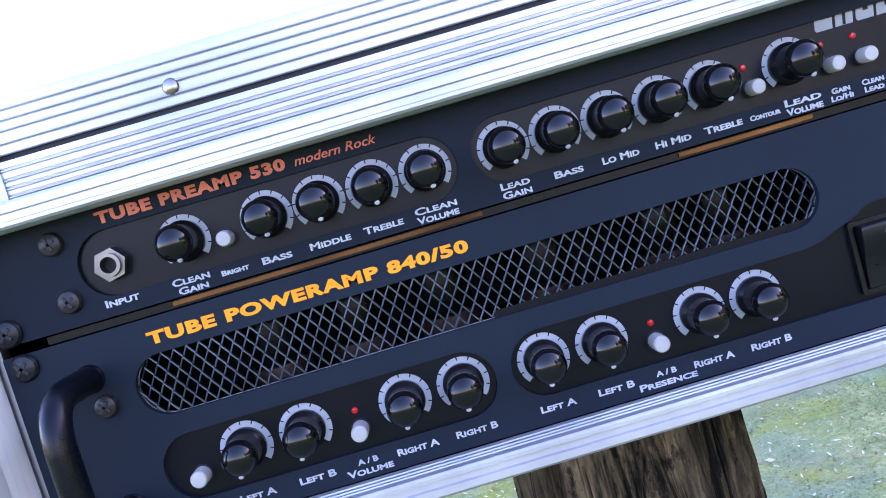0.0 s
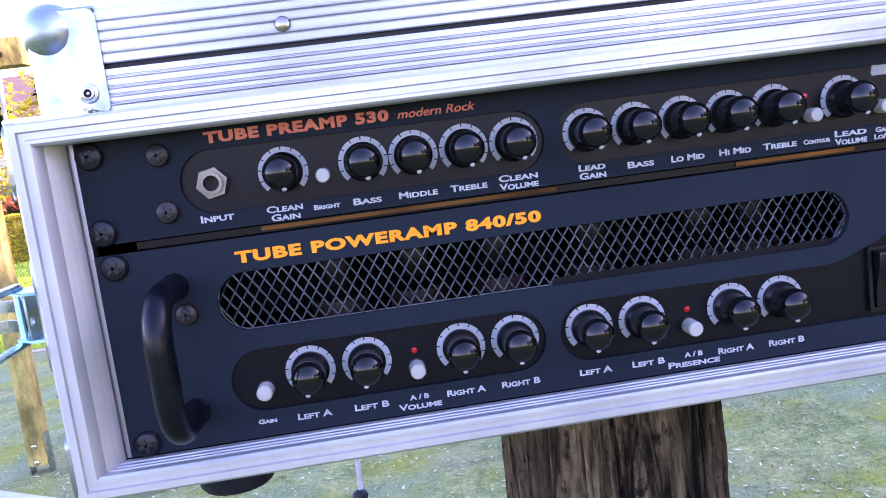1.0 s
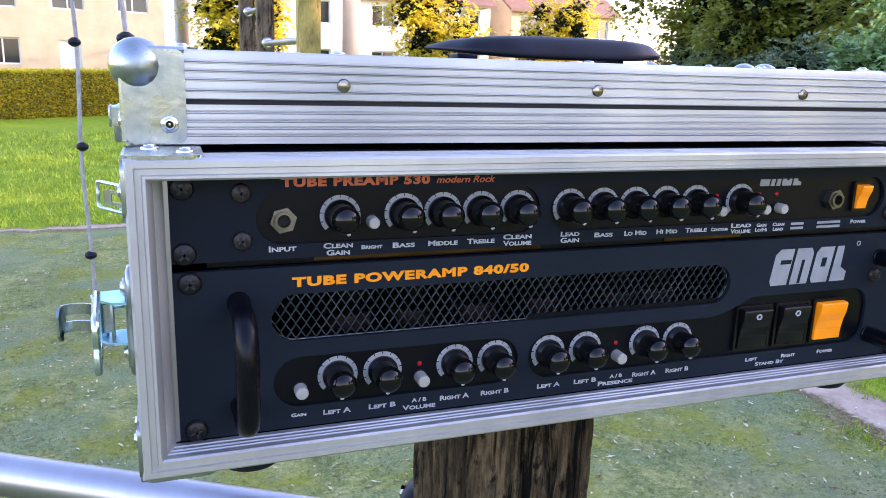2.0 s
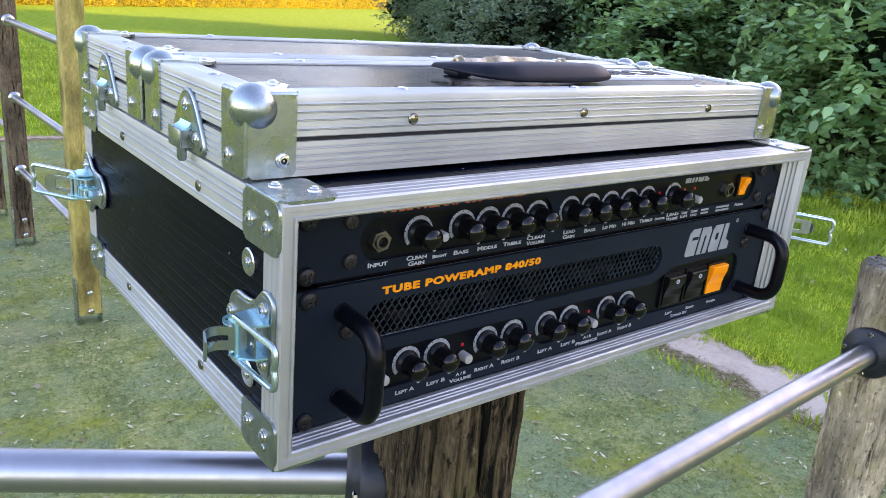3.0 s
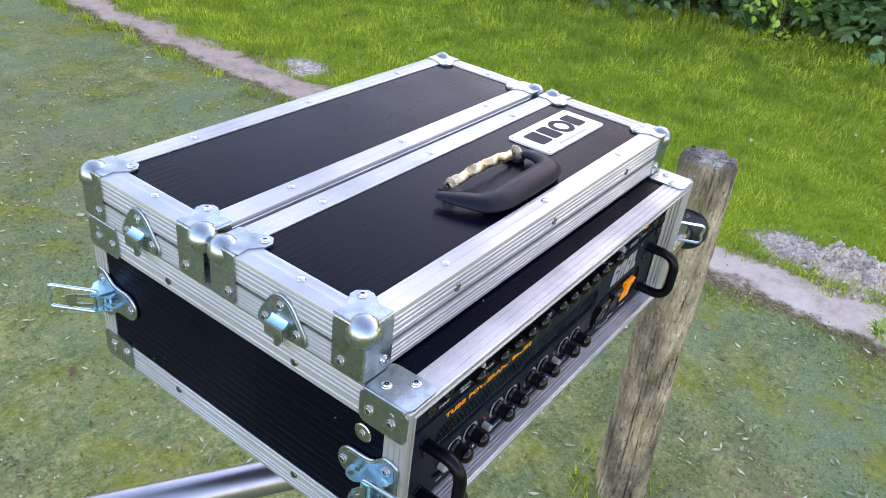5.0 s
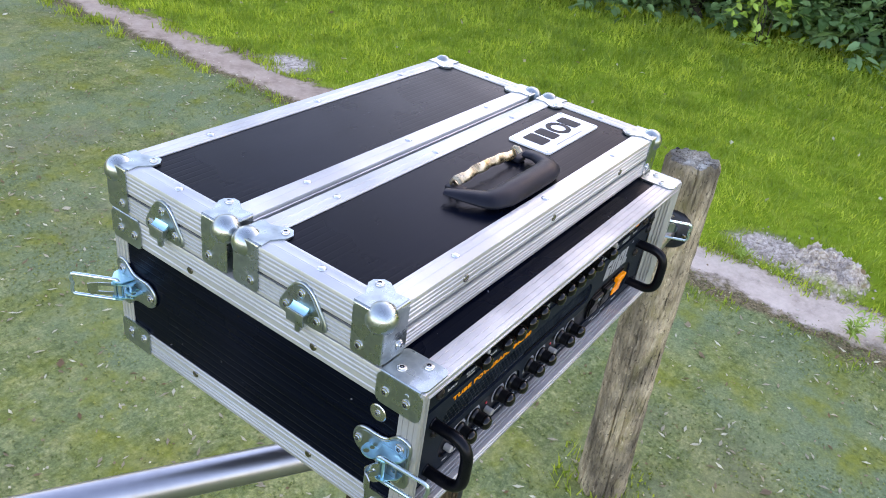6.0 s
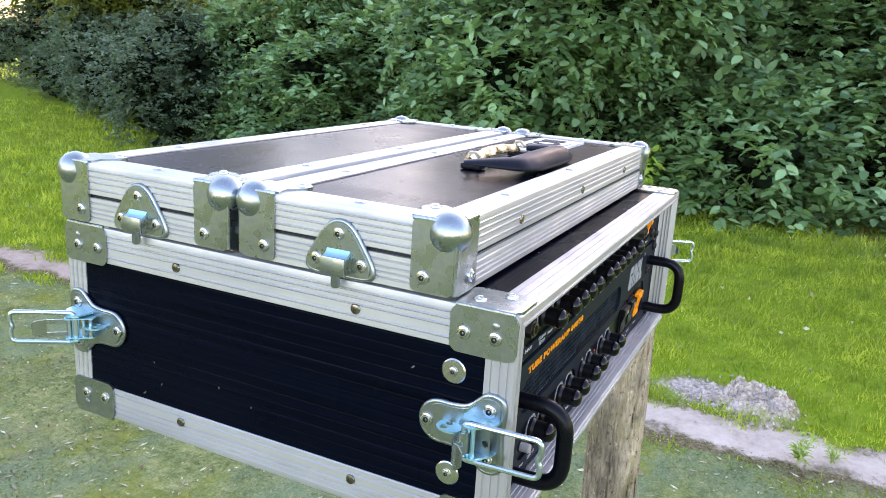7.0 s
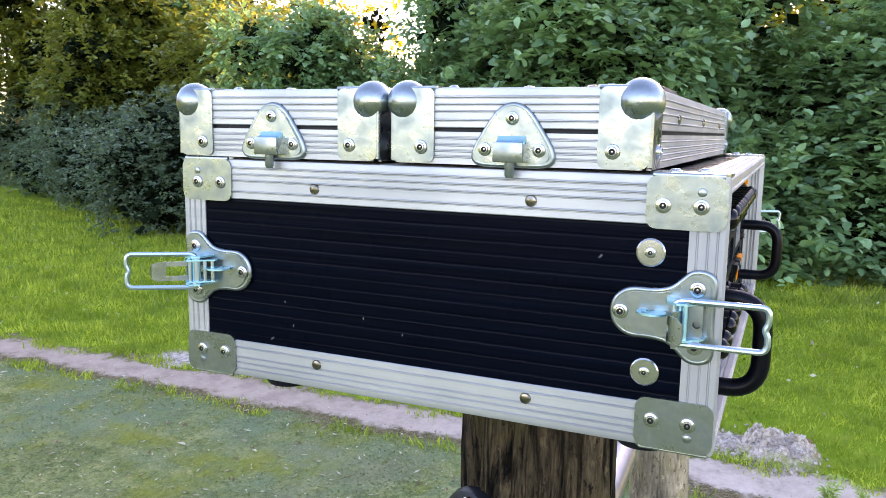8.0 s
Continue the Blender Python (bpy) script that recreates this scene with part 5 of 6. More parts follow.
# ---- posts and bars ----
def round_post(name, x, y, top, r, mat, label, seed, lean=(0, 0), taper=0.05, ragged=0.0):
    """A weathered round post, cracked and uneven, on the ground."""
    rnd = random.Random(seed)
    ob = thing(name, (x, y, GROUND), label, "post", "posts of the turning bars")
    seg, rows_n = 300, 120
    bm = bmesh.new()
    cracks = [(rnd.uniform(0, 6.28), rnd.uniform(0.014, 0.034), rnd.uniform(0.0025, 0.009), rnd.uniform(0, 6)) for _ in range(26)]
    rings = []
    height = top - GROUND
    for i in range(rows_n + 1):
        f = i / rows_n
        h = GROUND - 0.15 + (height + 0.15) * f
        ring = []
        for k in range(seg):
            a = 2 * math.pi * k / seg
            rr = r * (0.99 + taper * (1 - f)) + 0.009 * noise.noise((math.cos(a) * 1.5 + seed, math.sin(a) * 1.5, h * 2.0))
            rr += 0.0035 * noise.noise((math.cos(a) * 8, math.sin(a) * 8 + seed, h * 7)) + 0.0022 * noise.noise((math.cos(a) * 22, math.sin(a) * 22 + seed, h * 16)) + 0.0016 * noise.noise((math.cos(a) * 48, math.sin(a) * 48 + seed, h * 34))
            for ca, cw, cd, ph in cracks:
                d = (a - ca - 0.07 * math.sin(h * 5 + ph) - 0.05 * noise.noise((h * 9, ph, 0)) + math.pi) % (2 * math.pi) - math.pi
                rr -= cd * math.exp(-(d / cw) ** 2) * max(0.0, 0.35 + 0.65 * math.sin(h * 5 + ph))
            if i == rows_n:
                rr -= 0.006
            if f > 0.93:
                drop = ragged * (0.5 + noise.noise((math.cos(a) * 3.1 + seed, math.sin(a) * 3.1, 4))) * (f - 0.93) / 0.07
            else:
                drop = 0.0
            ring.append(bm.verts.new((x + lean[0] * f + rr * math.cos(a), y + lean[1] * f + rr * math.sin(a), h - drop)))
        rings.append(ring)
    for a, b in zip(rings, rings[1:]):
        for k in range(seg):
            bm.faces.new((a[k], a[(k + 1) % seg], b[(k + 1) % seg], b[k]))
    rim_line = [v.co.copy() for v in rings[-1]]
    part("trunk", bm, mat, ob)
    bm = bmesh.new()
    inner = [bm.verts.new(v) for v in [tuple(c) for c in rim_line]]
    base_ring = inner
    for f in (0.7, 0.4, 0.12):
        nxt = [bm.verts.new((x + lean[0] + (v.co.x - x - lean[0]) * f, y + lean[1] + (v.co.y - y - lean[1]) * f, top + (0.002 + ragged * 0.7) * noise.noise((v.co.x * 60 * f, v.co.y * 60 * f, seed)) - 0.001 - ragged * 0.5)) for v in base_ring]
        for k in range(seg):
            bm.faces.new((inner[k], inner[(k + 1) % seg], nxt[(k + 1) % seg], nxt[k]))
        inner = nxt
    bm.faces.new(inner)
    part("end_grain", bm, lichen_wood, ob, "weathered post top with pale lichen")
    return ob


round_post("wooden_post", 0.2680, 0.1640, ZB - 0.0004, 0.0740, post_wood, "dark weathered round wooden post under the flight case", 3)
round_post("wooden_post", 1.5250, 0.1900, -0.1760, 0.0640, grey_wood, "grey weathered leaning round wooden post with a bar fixed", 8, (-0.13, 0.010), 0.22, 0.010)
BAR_L = Vector((-0.855, 0.52, 0))
c_at = Vector((0.268, 0.164, 0)) + BAR_L * 1.25
round_post("wooden_post", c_at.x, c_at.y, -0.10, 0.0680, post_wood, "dark weathered round wooden post at a bar's end", 5, ragged=0.015)


def bar(a, b, r, label):
    a, b = Vector(a), Vector(b)
    d = (b - a).normalized()
    ob = thing("turning_bar", tuple((a + b) / 2), label, "bar", "turning bars")
    part("tube", tube([a, a + (b - a) * 0.33, a + (b - a) * 0.66, b], r, 32), steel_tube, ob)
    for p, s in ((a, 1), (b, -1)):
        f = part("end_bracket", lathe(p - d * s * 0.012, d * s, [(0.049, 0), (0.0505, 0.006), (0.0505, 0.018), (0.048, 0.024), (0.042, 0.028), (0.034, 0.030), (0.029, 0.034), (0.0265, 0.0365), (0.0225, 0.0365)], 28), bracket_paint, ob, "black flanged end bracket")
        side = d.orthogonal().normalized()
        for k in range(4):
            q = Matrix.Rotation(radians(45 + 90 * k), 3, d) @ side
            part("bolt", lathe(p + d * s * 0.014 + q * 0.0400, d * s, [(0.0055, 0), (0.0055, 0.0035), (0.004, 0.005), (0, 0.0055)], 8), rivet_dark, f)


bar((0.268 + 0.074, 0.160, -0.372), (1.346, 0.190, -0.348), 0.0205, "stainless steel tube between two wooden posts")
e0 = Vector((0.268, 0.164, -0.222)) + BAR_L * 0.066
bar(e0, Vector((0.268, 0.164, -0.222)) + BAR_L * (1.25 - 0.068), 0.0205, "stainless steel tube leaving the post at an angle")

# ---- climbing frame on the court ----
def square_post(x, y, h, w, mat, label, turn=0.0):
    ob = thing("frame_post", (x, y, GROUND), label, "post", "posts of the climbing frame")
    bm = box(x - w / 2, x + w / 2, y - w / 2, y + w / 2, GROUND + 0.05, GROUND + h, 0.006)
    bmesh.ops.rotate(bm, verts=bm.verts, cent=(x, y, 0), matrix=Matrix.Rotation(radians(turn), 3, "Z"))
    part("timber", bm, mat, ob)
    for s in (-1, 1):
        b2 = box(x + s * (w / 2 + 0.003) - 0.003, x + s * (w / 2 + 0.003) + 0.003, y - w * 0.34, y + w * 0.34, GROUND - 0.05, GROUND + 0.22, 0.001)
        bmesh.ops.rotate(b2, verts=b2.verts, cent=(x, y, 0), matrix=Matrix.Rotation(radians(turn), 3, "Z"))
        shoe = part("steel_shoe", b2, zinc, ob, "galvanised steel post shoe")
    for z in (0.07, 0.16):
        b3 = lathe((x, y - w / 2 - 0.001, GROUND + z), (0, -1, 0), [(0.014, -0.02), (0.014, 0.008), (0.008, 0.013), (0, 0.014)], 8)
        bmesh.ops.rotate(b3, verts=b3.verts, cent=(x, y, 0), matrix=Matrix.Rotation(radians(turn), 3, "Z"))
        part("bolt", b3, rivet_steel, ob)
    return ob


square_post(0.660, 3.215, 2.9, 0.095, pale_wood, "yellowish square timber post with a steel shoe on the court")
square_post(0.623, 4.42, 2.9, 0.095, frame_wood, "brown square timber post with steel shoe on the court")
square_post(0.585, 5.03, 2.9, 0.095, frame_wood, "brown square timber post with steel shoe on the court")
square_post(-1.83, 3.92, 2.14, 0.095, pale_wood, "yellowish square timber post with a steel shoe on the court")
def rung(a, b, r, mat, name, label, category, group):
    a, b = Vector(a), Vector(b)
    ob = thing(name, tuple((a + b) / 2), label, category, group)
    part("tube", tube([a, (a + b) / 2, b], r, 14), mat, ob)
    for p, d in ((a, (b - a).normalized()), (b, (a - b).normalized())):
        part("collar", lathe(p, d, [(r * 1.9, 0), (r * 1.9, 0.012), (r * 1.3, 0.022)], 14), rivet_steel, ob)
    return ob


for k, z in enumerate((0.45, 0.85, 1.25, 1.65, 2.1, 2.5)):
    rung((0.655, 3.265, GROUND + z), (0.626, 4.37, GROUND + z), 0.017, steel_tube, "climbing_rung", "grey steel rung between the timber posts", "rung", "rungs of the climbing frame")
for z in (0.65, 1.05, 1.45, 1.85, 2.3):
    rung((0.619, 4.47, GROUND + z), (0.589, 4.98, GROUND + z), 0.017, steel_tube, "climbing_rung", "grey steel rung between the timber posts", "rung", "rungs of the climbing frame")
beam = thing("top_beam", (-2.4, 3.95, GROUND + 2.14), "yellowish timber beam resting on a post of the climbing frame", "beam")
bm = box(-3.4, -1.50, 3.87, 3.99, GROUND + 2.14, GROUND + 2.28, 0.008)
part("timber", bm, pale_wood, beam)


def climbing_rope(x, y, top, label):
    ob = thing("climbing_rope", (x, y, GROUND), label, "rope", "ropes of the climbing frame")
    pts = [(x + 0.010 * math.sin(k * 0.9), y + 0.006 * math.cos(k * 1.3), GROUND + top * k / 14) for k in range(15)]
    part("rope", tube(pts, 0.011, 10), rope_grey, ob)
    for z in (0.06, 0.42, 1.05, 1.62, 2.2):
        part("clamp", lathe((x, y, GROUND + z - 0.025), (0, 0, 1), [(0.012, 0), (0.030, 0.012), (0.034, 0.025), (0.030, 0.038), (0.012, 0.05)], 14), rubber, ob)


rope_grey = worn(material("grey_rope", (0.30, 0.30, 0.30), 0.8), 30, (0.22, 0.22, 0.22), (0.36, 0.36, 0.36), 0.7, 0.9, 0.6, 220)
climbing_rope(-0.086, 2.84, 2.25, "grey climbing rope with black clamps, fixed to the court")
climbing_rope(-0.400, 4.45, 2.55, "grey climbing rope with black clamps, fixed to the court")
climbing_rope(-1.62, 3.85, 2.10, "grey climbing rope with black clamps, fixed to the court")

# ---- ground ----
def ground_height(x, y):
    """Court, strip and lawn levels, with the heap of sand on the strip."""
    out = max(x - STRIP_X, y - LAWN_Y)
    h = 0.0
    if out > -0.2:
        s = min(1.0, (out + 0.2) / 0.8)
        h += s * (0.022 * noise.noise((x * 2.1, y * 2.1, 0)) + 0.012 * noise.noise((x * 7, y * 7, 3)))
    heap = math.exp(-(((x - 3.56) / 0.19) ** 2 + ((y + 0.08) / 0.17) ** 2) ** 2.6)
    h += heap * (0.085 + 0.050 * noise.noise((x * 11, y * 11, 5)) + 0.045 * noise.noise((x * 24, y * 24, 2)) + 0.035 * noise.noise((x * 47, y * 47, 8)))
    if out > 0.4:
        h += min(1.0, (out - 0.4) / 2) * 0.05 * noise.noise((x * 0.5, y * 0.5, 1))
    return h


def stretch(lo, hi, step, far):
    """Even steps from lo to hi, then growing ones out to far."""
    a = [lo + step * k for k in range(int((hi - lo) / step) + 1)]
    d = step
    up, down = [a[-1]], [a[0]]
    while up[-1] < far:
        d *= 1.5
        up.append(up[-1] + d)
        down.append(down[-1] - d)
    return down[:0:-1] + a + up[1:]


gx, gy = stretch(2.7, 4.3, 0.016, 900), stretch(-0.7, 0.9, 0.016, 900)
gx = sorted(set(gx + [5 + 0.25 * k for k in range(28)] + [-1 + 0.25 * k for k in range(14)]))
gy = sorted(set(gy + [1.4 + 0.15 * k for k in range(60)] + [-4 + 0.25 * k for k in range(11)]))
verts = [(x, y, ground_height(x, y) if -8 < x < 25 and -12 < y < 30 else 0.0) for y in gy for x in gx]
nx = len(gx)
faces = [(j * nx + i, j * nx + i + 1, (j + 1) * nx + i + 1, (j + 1) * nx + i) for j in range(len(gy) - 1) for i in range(nx - 1)]
gm = bpy.data.meshes.new("ground")
gm.from_pydata(verts, [], faces)
gm.shade_smooth()
gm.materials.append(soil)
tagged(new("ground", gm), "mossy green court with a pale earth strip and lawn beyond", "ground", "", "structure")


def molehill(x, y, r, h, mat, label, seed):
    """A low heap of loose crumbly soil on the lawn."""
    ob = thing("molehill", (x, y, GROUND), label, "soil heap", "soil heaps on the lawn")
    bm = bmesh.new()
    bmesh.ops.create_icosphere(bm, subdivisions=4, radius=1.0)
    for v in bm.verts:
        lump = 1 + 0.30 * noise.noise(v.co * 2.2 + Vector((seed, 0, 0))) + 0.22 * noise.noise(v.co * 6 + Vector((0, seed, 0)))
        v.co = Vector((v.co.x * r * lump, v.co.y * r * lump, v.co.z * h * lump))
    bmesh.ops.translate(bm, verts=bm.verts, vec=(x, y, GROUND + ground_height(x, y)))
    part("soil", bm, mat, ob)


dark_soil = worn(material("dark_crumbly_soil", (0.03, 0.022, 0.016), 0.95, 0.0, 0.1), 22, (0.014, 0.010, 0.008), (0.06, 0.045, 0.034), 0.85, 0.98, 1.0, 130)
molehill(3.83, 10.55, 0.34, 0.17, dark_soil, "dark crumbly soil heap on the lawn", 2)
molehill(4.36, 9.85, 0.20, 0.12, dark_soil, "small dark crumbly soil heap on the lawn", 5)


def quads(name, v, mat):
    """A mesh of loose quads from an array (n, 4, 3)."""
    n = len(v)
    me = bpy.data.meshes.new(name)
    me.vertices.add(n * 4)
    me.vertices.foreach_set("co", v.astype(np.float32).ravel())
    me.loops.add(n * 4)
    me.loops.foreach_set("vertex_index", np.arange(n * 4, dtype=np.int32))
    me.polygons.add(n)
    me.polygons.foreach_set("loop_start", np.arange(0, n * 4, 4, dtype=np.int32))
    me.update(calc_edges=True)
    me.validate()
    me.materials.append(mat)
    return me


def leaves(rng, at, size, droop=0.35, wide=0.55, outward=None):
    """Folded pointed leaves at the places `at` (n, 3)."""
    n = len(at)
    d = rng.normal(size=(n, 3)) * 0.6
    d[:, 2] -= droop
    if outward is not None:
        d += outward * 1.2
    d /= np.linalg.norm(d, axis=1, keepdims=True)
    up = rng.normal(size=(n, 3)) * 0.34 + (0, 0, 1)
    side = np.cross(d, up)
    side /= np.linalg.norm(side, axis=1, keepdims=True) + 1e-9
    nrm = np.cross(side, d)
    s = (size * rng.uniform(0.6, 1.25, n))[:, None]
    out = np.empty((n, 4, 3))
    out[:, 0] = at
    out[:, 1] = at + s * (0.45 * d + wide * 0.5 * side + 0.08 * nrm)
    out[:, 2] = at + s * d
    out[:, 3] = at + s * (0.45 * d - wide * 0.5 * side + 0.08 * nrm)
    return out


def leaf_mesh(name, v, mat):
    """Pointed leaves folded along the midrib, six corners each, from the four-cornered ones in an array (n, 4, 3)."""
    n = len(v)
    base, tip = v[:, 0], v[:, 2]
    axis = tip - base
    right, left = v[:, 1] - base - 0.45 * axis, v[:, 3] - base - 0.45 * axis
    out = np.stack([base, base + 0.24 * axis + 0.86 * right, base + 0.62 * axis + 0.80 * right, tip, base + 0.62 * axis + 0.80 * left, base + 0.24 * axis + 0.86 * left], 1)
    me = bpy.data.meshes.new(name)
    me.vertices.add(n * 6)
    me.vertices.foreach_set("co", out.astype(np.float32).ravel())
    me.loops.add(n * 8)
    order = np.array((0, 1, 2, 3, 0, 3, 4, 5))[None] + 6 * np.arange(n)[:, None]
    me.loops.foreach_set("vertex_index", order.astype(np.int32).ravel())
    me.polygons.add(n * 2)
    me.polygons.foreach_set("loop_start", np.arange(0, n * 8, 4, dtype=np.int32))
    me.update(calc_edges=True)
    me.validate()
    me.materials.append(mat)
    return me


def bush(name, seed, r, h, count, leaf, mat, label, lobes=16, category="bush", stems=7, low=0.06, dense=True):
    """A shrub at the origin: stems, near-black leaves in lobes that paint the inner shade, and a crown of leaves in
    clumps.
    """
    rng = np.random.default_rng(seed)
    rnd = random.Random(seed)
    ob = new(name)
    ORIGIN[ob] = Vector((0, 0, 0))
    tagged(ob, label, category, "shrubs along the lawn")
    centres, radii = [], []
    for k in range(lobes):
        a, f = rnd.uniform(0, 6.28), rnd.random() ** 0.6
        z = h * (low + (0.88 - low) * rnd.random())
        rad = r * f * (1.0 - 0.45 * (z / h) ** 2)
        centres.append((rad * math.cos(a), rad * math.sin(a), z))
        radii.append(r * rnd.uniform(0.32, 0.52) * (1.1 - 0.35 * z / h))
    centres, radii = np.array(centres), np.array(radii)
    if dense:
        # loose near-black leaves inside the lobes; the crown's inner shade is in their colour
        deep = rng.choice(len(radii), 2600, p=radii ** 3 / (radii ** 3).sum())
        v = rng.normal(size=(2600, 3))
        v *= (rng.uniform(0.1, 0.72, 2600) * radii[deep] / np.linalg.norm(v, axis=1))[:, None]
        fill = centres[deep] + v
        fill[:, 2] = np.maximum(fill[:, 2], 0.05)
        c = new("inner_crown", quads("inner_crown", leaves(rng, fill, max(0.16, 0.13 * r), 0.2, 0.8), leaf_painted_shade))
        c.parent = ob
    # clumps of leaves on the outer shells of the lobes
    clumps = count // 14
    pick = rng.choice(len(radii), clumps, p=radii ** 2 / (radii ** 2).sum())
    d = rng.normal(size=(clumps, 3))
    d /= np.linalg.norm(d, axis=1, keepdims=True)
    base = centres[pick] + d * (radii[pick] * rng.uniform(0.62, 1.20, clumps))[:, None]
    keep = base[:, 2] > 0.03
    base, d = base[keep], d[keep]
    # each clump is a spray: leaves in two ranks along an arching twig
    way = d * 0.8 + rng.normal(size=d.shape) * 0.55
    way[:, 2] = way[:, 2] * 0.5 + 0.05
    way /= np.linalg.norm(way, axis=1, keepdims=True)
    f = np.tile(np.linspace(0, 1, 14), len(base))[:, None]
    way, length = np.repeat(way, 14, 0), np.repeat(rng.uniform(2.0, 4.2, len(base)) * leaf, 14)[:, None]
    at = np.repeat(base, 14, 0) + way * length * f + rng.normal(size=way.shape) * leaf * 0.22
    at[:, 2:] -= length * 0.35 * f ** 2
    side = np.cross(way, (0, 0, 1))
    rank = np.tile(np.where(np.arange(14) % 2, 1.0, -1.0), len(base))[:, None]
    outward = way * 0.9 + side * rank * 1.3
    at[:, 2] = np.maximum(at[:, 2], 0.02)
    me = leaf_mesh("crown", leaves(rng, at, leaf, 0.45, 0.66, outward), mat)
    c = new("crown", me)
    c.parent = ob
    for k in range(stems):
        a = rnd.uniform(0, 6.28)
        tip = Vector(centres[rnd.randrange(lobes)])
        p0 = Vector((0.25 * r * math.cos(a), 0.25 * r * math.sin(a), -0.05))
        mid = p0.lerp(tip, 0.5) + Vector((rnd.uniform(-0.1, 0.1), rnd.uniform(-0.1, 0.1), 0.1))
        part("stem", tube([p0, p0.lerp(mid, 0.6), mid, tip], [0.035 * h / 3.6 + 0.05 * (h > 8), 0.028 * h / 3.6 + 0.04 * (h > 8), 0.020 * h / 3.6, 0.008], 7), twig, ob)
    return ob


def put(src, x, y, turn, sx, sz):
    """A first or further copy of a shrub at a place on the ground."""
    m = pose(x, y, ground_height(x, y) - 0.02, 0, 0, turn) @ Matrix.Diagonal((sx, sx, sz, 1))
    c = copy_thing(src, Matrix.Identity(4))
    c.matrix_basis = m
    return c


b1 = bush("bush", 11, 1.5, 3.6, 36000, 0.128, leaf_green, "dense dark green leafy bush at the lawn's edge", 20)
b2 = bush("bush", 12, 1.5, 3.9, 38000, 0.122, leaf_green, "dense dark green leafy bush at the lawn's edge", 20)
b3 = bush("bush", 13, 1.4, 3.4, 34000, 0.110, leaf_olive, "olive green leafy bush at the lawn's edge", 18)
con = bush("conifer_bush", 14, 1.5, 1.9, 34000, 0.060, leaf_conifer, "low grey-green needled bush at the lawn's edge", 18, low=0.15)
t1 = bush("tree", 15, 2.6, 8.5, 26000, 0.17, leaf_olive, "tall olive green tree behind the bushes", 26, "tree", 9, 0.3)
t2 = bush("tree", 16, 2.6, 9.0, 26000, 0.17, leaf_green, "tall dark green tree behind the bushes", 26, "tree", 9, 0.3)
# t3 is added: its raised crown, above view, keeps sun off the case
t3 = bush("tree", 17, 2.8, 11.5, 30000, 0.17, leaf_olive, "tall olive tree added above view to block the low sun", 30, "tree", 9, 0.55)
ROW = [(b1, 8.75, 3.7, 0, 0.72, 1.35), (b2, 8.3, 2.5, 70, 1.0), (b1, 9.9, 1.2, 140, 1.1), (b2, 10.8, -0.4, 200, 1.1, 0.82), (b1, 11.6, -2.2, 20, 1.2), (b2, 12.0, -4.4, 100, 1.2),
       (b2, 9.0, 5.4, 260, 1.0, 0.64), (b1, 9.6, 7.0, 310, 0.80, 1.15), (b3, 11.6, 7.4, 40, 1.1, 0.72), (b3, 12.0, 9.6, 120, 1.2), (b2, 11.4, 3.6, 15, 1.25), (b1, 12.8, 2.6, 95, 1.2), (b3, 13.6, 12.5, 200, 1.3), (b1, 14.0, 14.0, 280, 1.3)]
for src, x, y, a, s, *tall in ROW:
    put(src, x, y, a, s, s * (tall[0] if tall else 1.0))
for x, y, a, s in ((9.3, 8.7, 0, 1.08), (10.6, 11.2, 80, 1.0), (11.9, 13.6, 160, 1.1), (13.4, 16.2, 240, 1.2), (15.0, 19.0, 20, 1.3)):
    put(con, x, y, a, s, s * 0.9)
for src, x, y, a, s in ((t1, 16.5, 5.0, 0, 0.95), (t3, 20.5, -1.5, 60, 1.0), (t1, 16.5, -5.5, 120, 1.05), (t1, 16.0, 14.6, 180, 0.9), (t1, 12.8, 13.6, 240, 0.62), (t1, 15.2, 20.2, 10, 0.90), (t1, 19.5, 19.5, 100, 0.95), (t2, 15.5, -10.0, 30, 1.0), (t1, 12.5, -15.0, 200, 1.0)):
    put(src, x, y, a, s, s)
young = bush("young_shrub", 21, 0.20, 0.72, 400, 0.08, leaf_lime, "small lime green shrub in front of the bushes", 7, "shrub", 4, 0.06, False)
put(young, 7.75, 1.50, 0, 1, 1)


def hedge_piece(seed, length, depth, h, count, leaf, mat, label):
    """A stretch of clipped hedge at the origin: a dark inner mass with leaves all over its rounded box."""
    rg = np.random.default_rng(seed)
    ob = new("hedge")
    ORIGIN[ob] = Vector((0, 0, 0))
    tagged(ob, label, "hedge", "clipped hedge beyond the court")
    part("inner_crown", box(-length / 2, length / 2, -depth / 2 + 0.08, depth / 2 - 0.08, 0, h - 0.08, 0.05), hedge_inner, ob)
    face = rg.choice(3, count, p=(0.44, 0.38, 0.18))
    u, v = rg.uniform(-0.5, 0.5, count), rg.uniform(0, 1, count)
    x, y, z = u * length, np.empty(count), np.empty(count)
    d = np.zeros((count, 3))
    y[face == 0], z[face == 0] = (v[face == 0] - 0.5) * depth, h
    d[face == 0, 2] = 1
    y[face == 1], z[face == 1] = -depth / 2, v[face == 1] * h
    d[face == 1, 1] = -1
    y[face == 2], z[face == 2] = depth / 2, v[face == 2] * h
    d[face == 2, 1] = 1
    at = np.stack([x, y, z], 1) - d * rg.uniform(0, 0.09, count)[:, None]
    c = new("crown", quads("crown", leaves(rg, at, leaf, 0.1, 0.7, d * 0.6), mat))
    c.parent = ob
    return ob


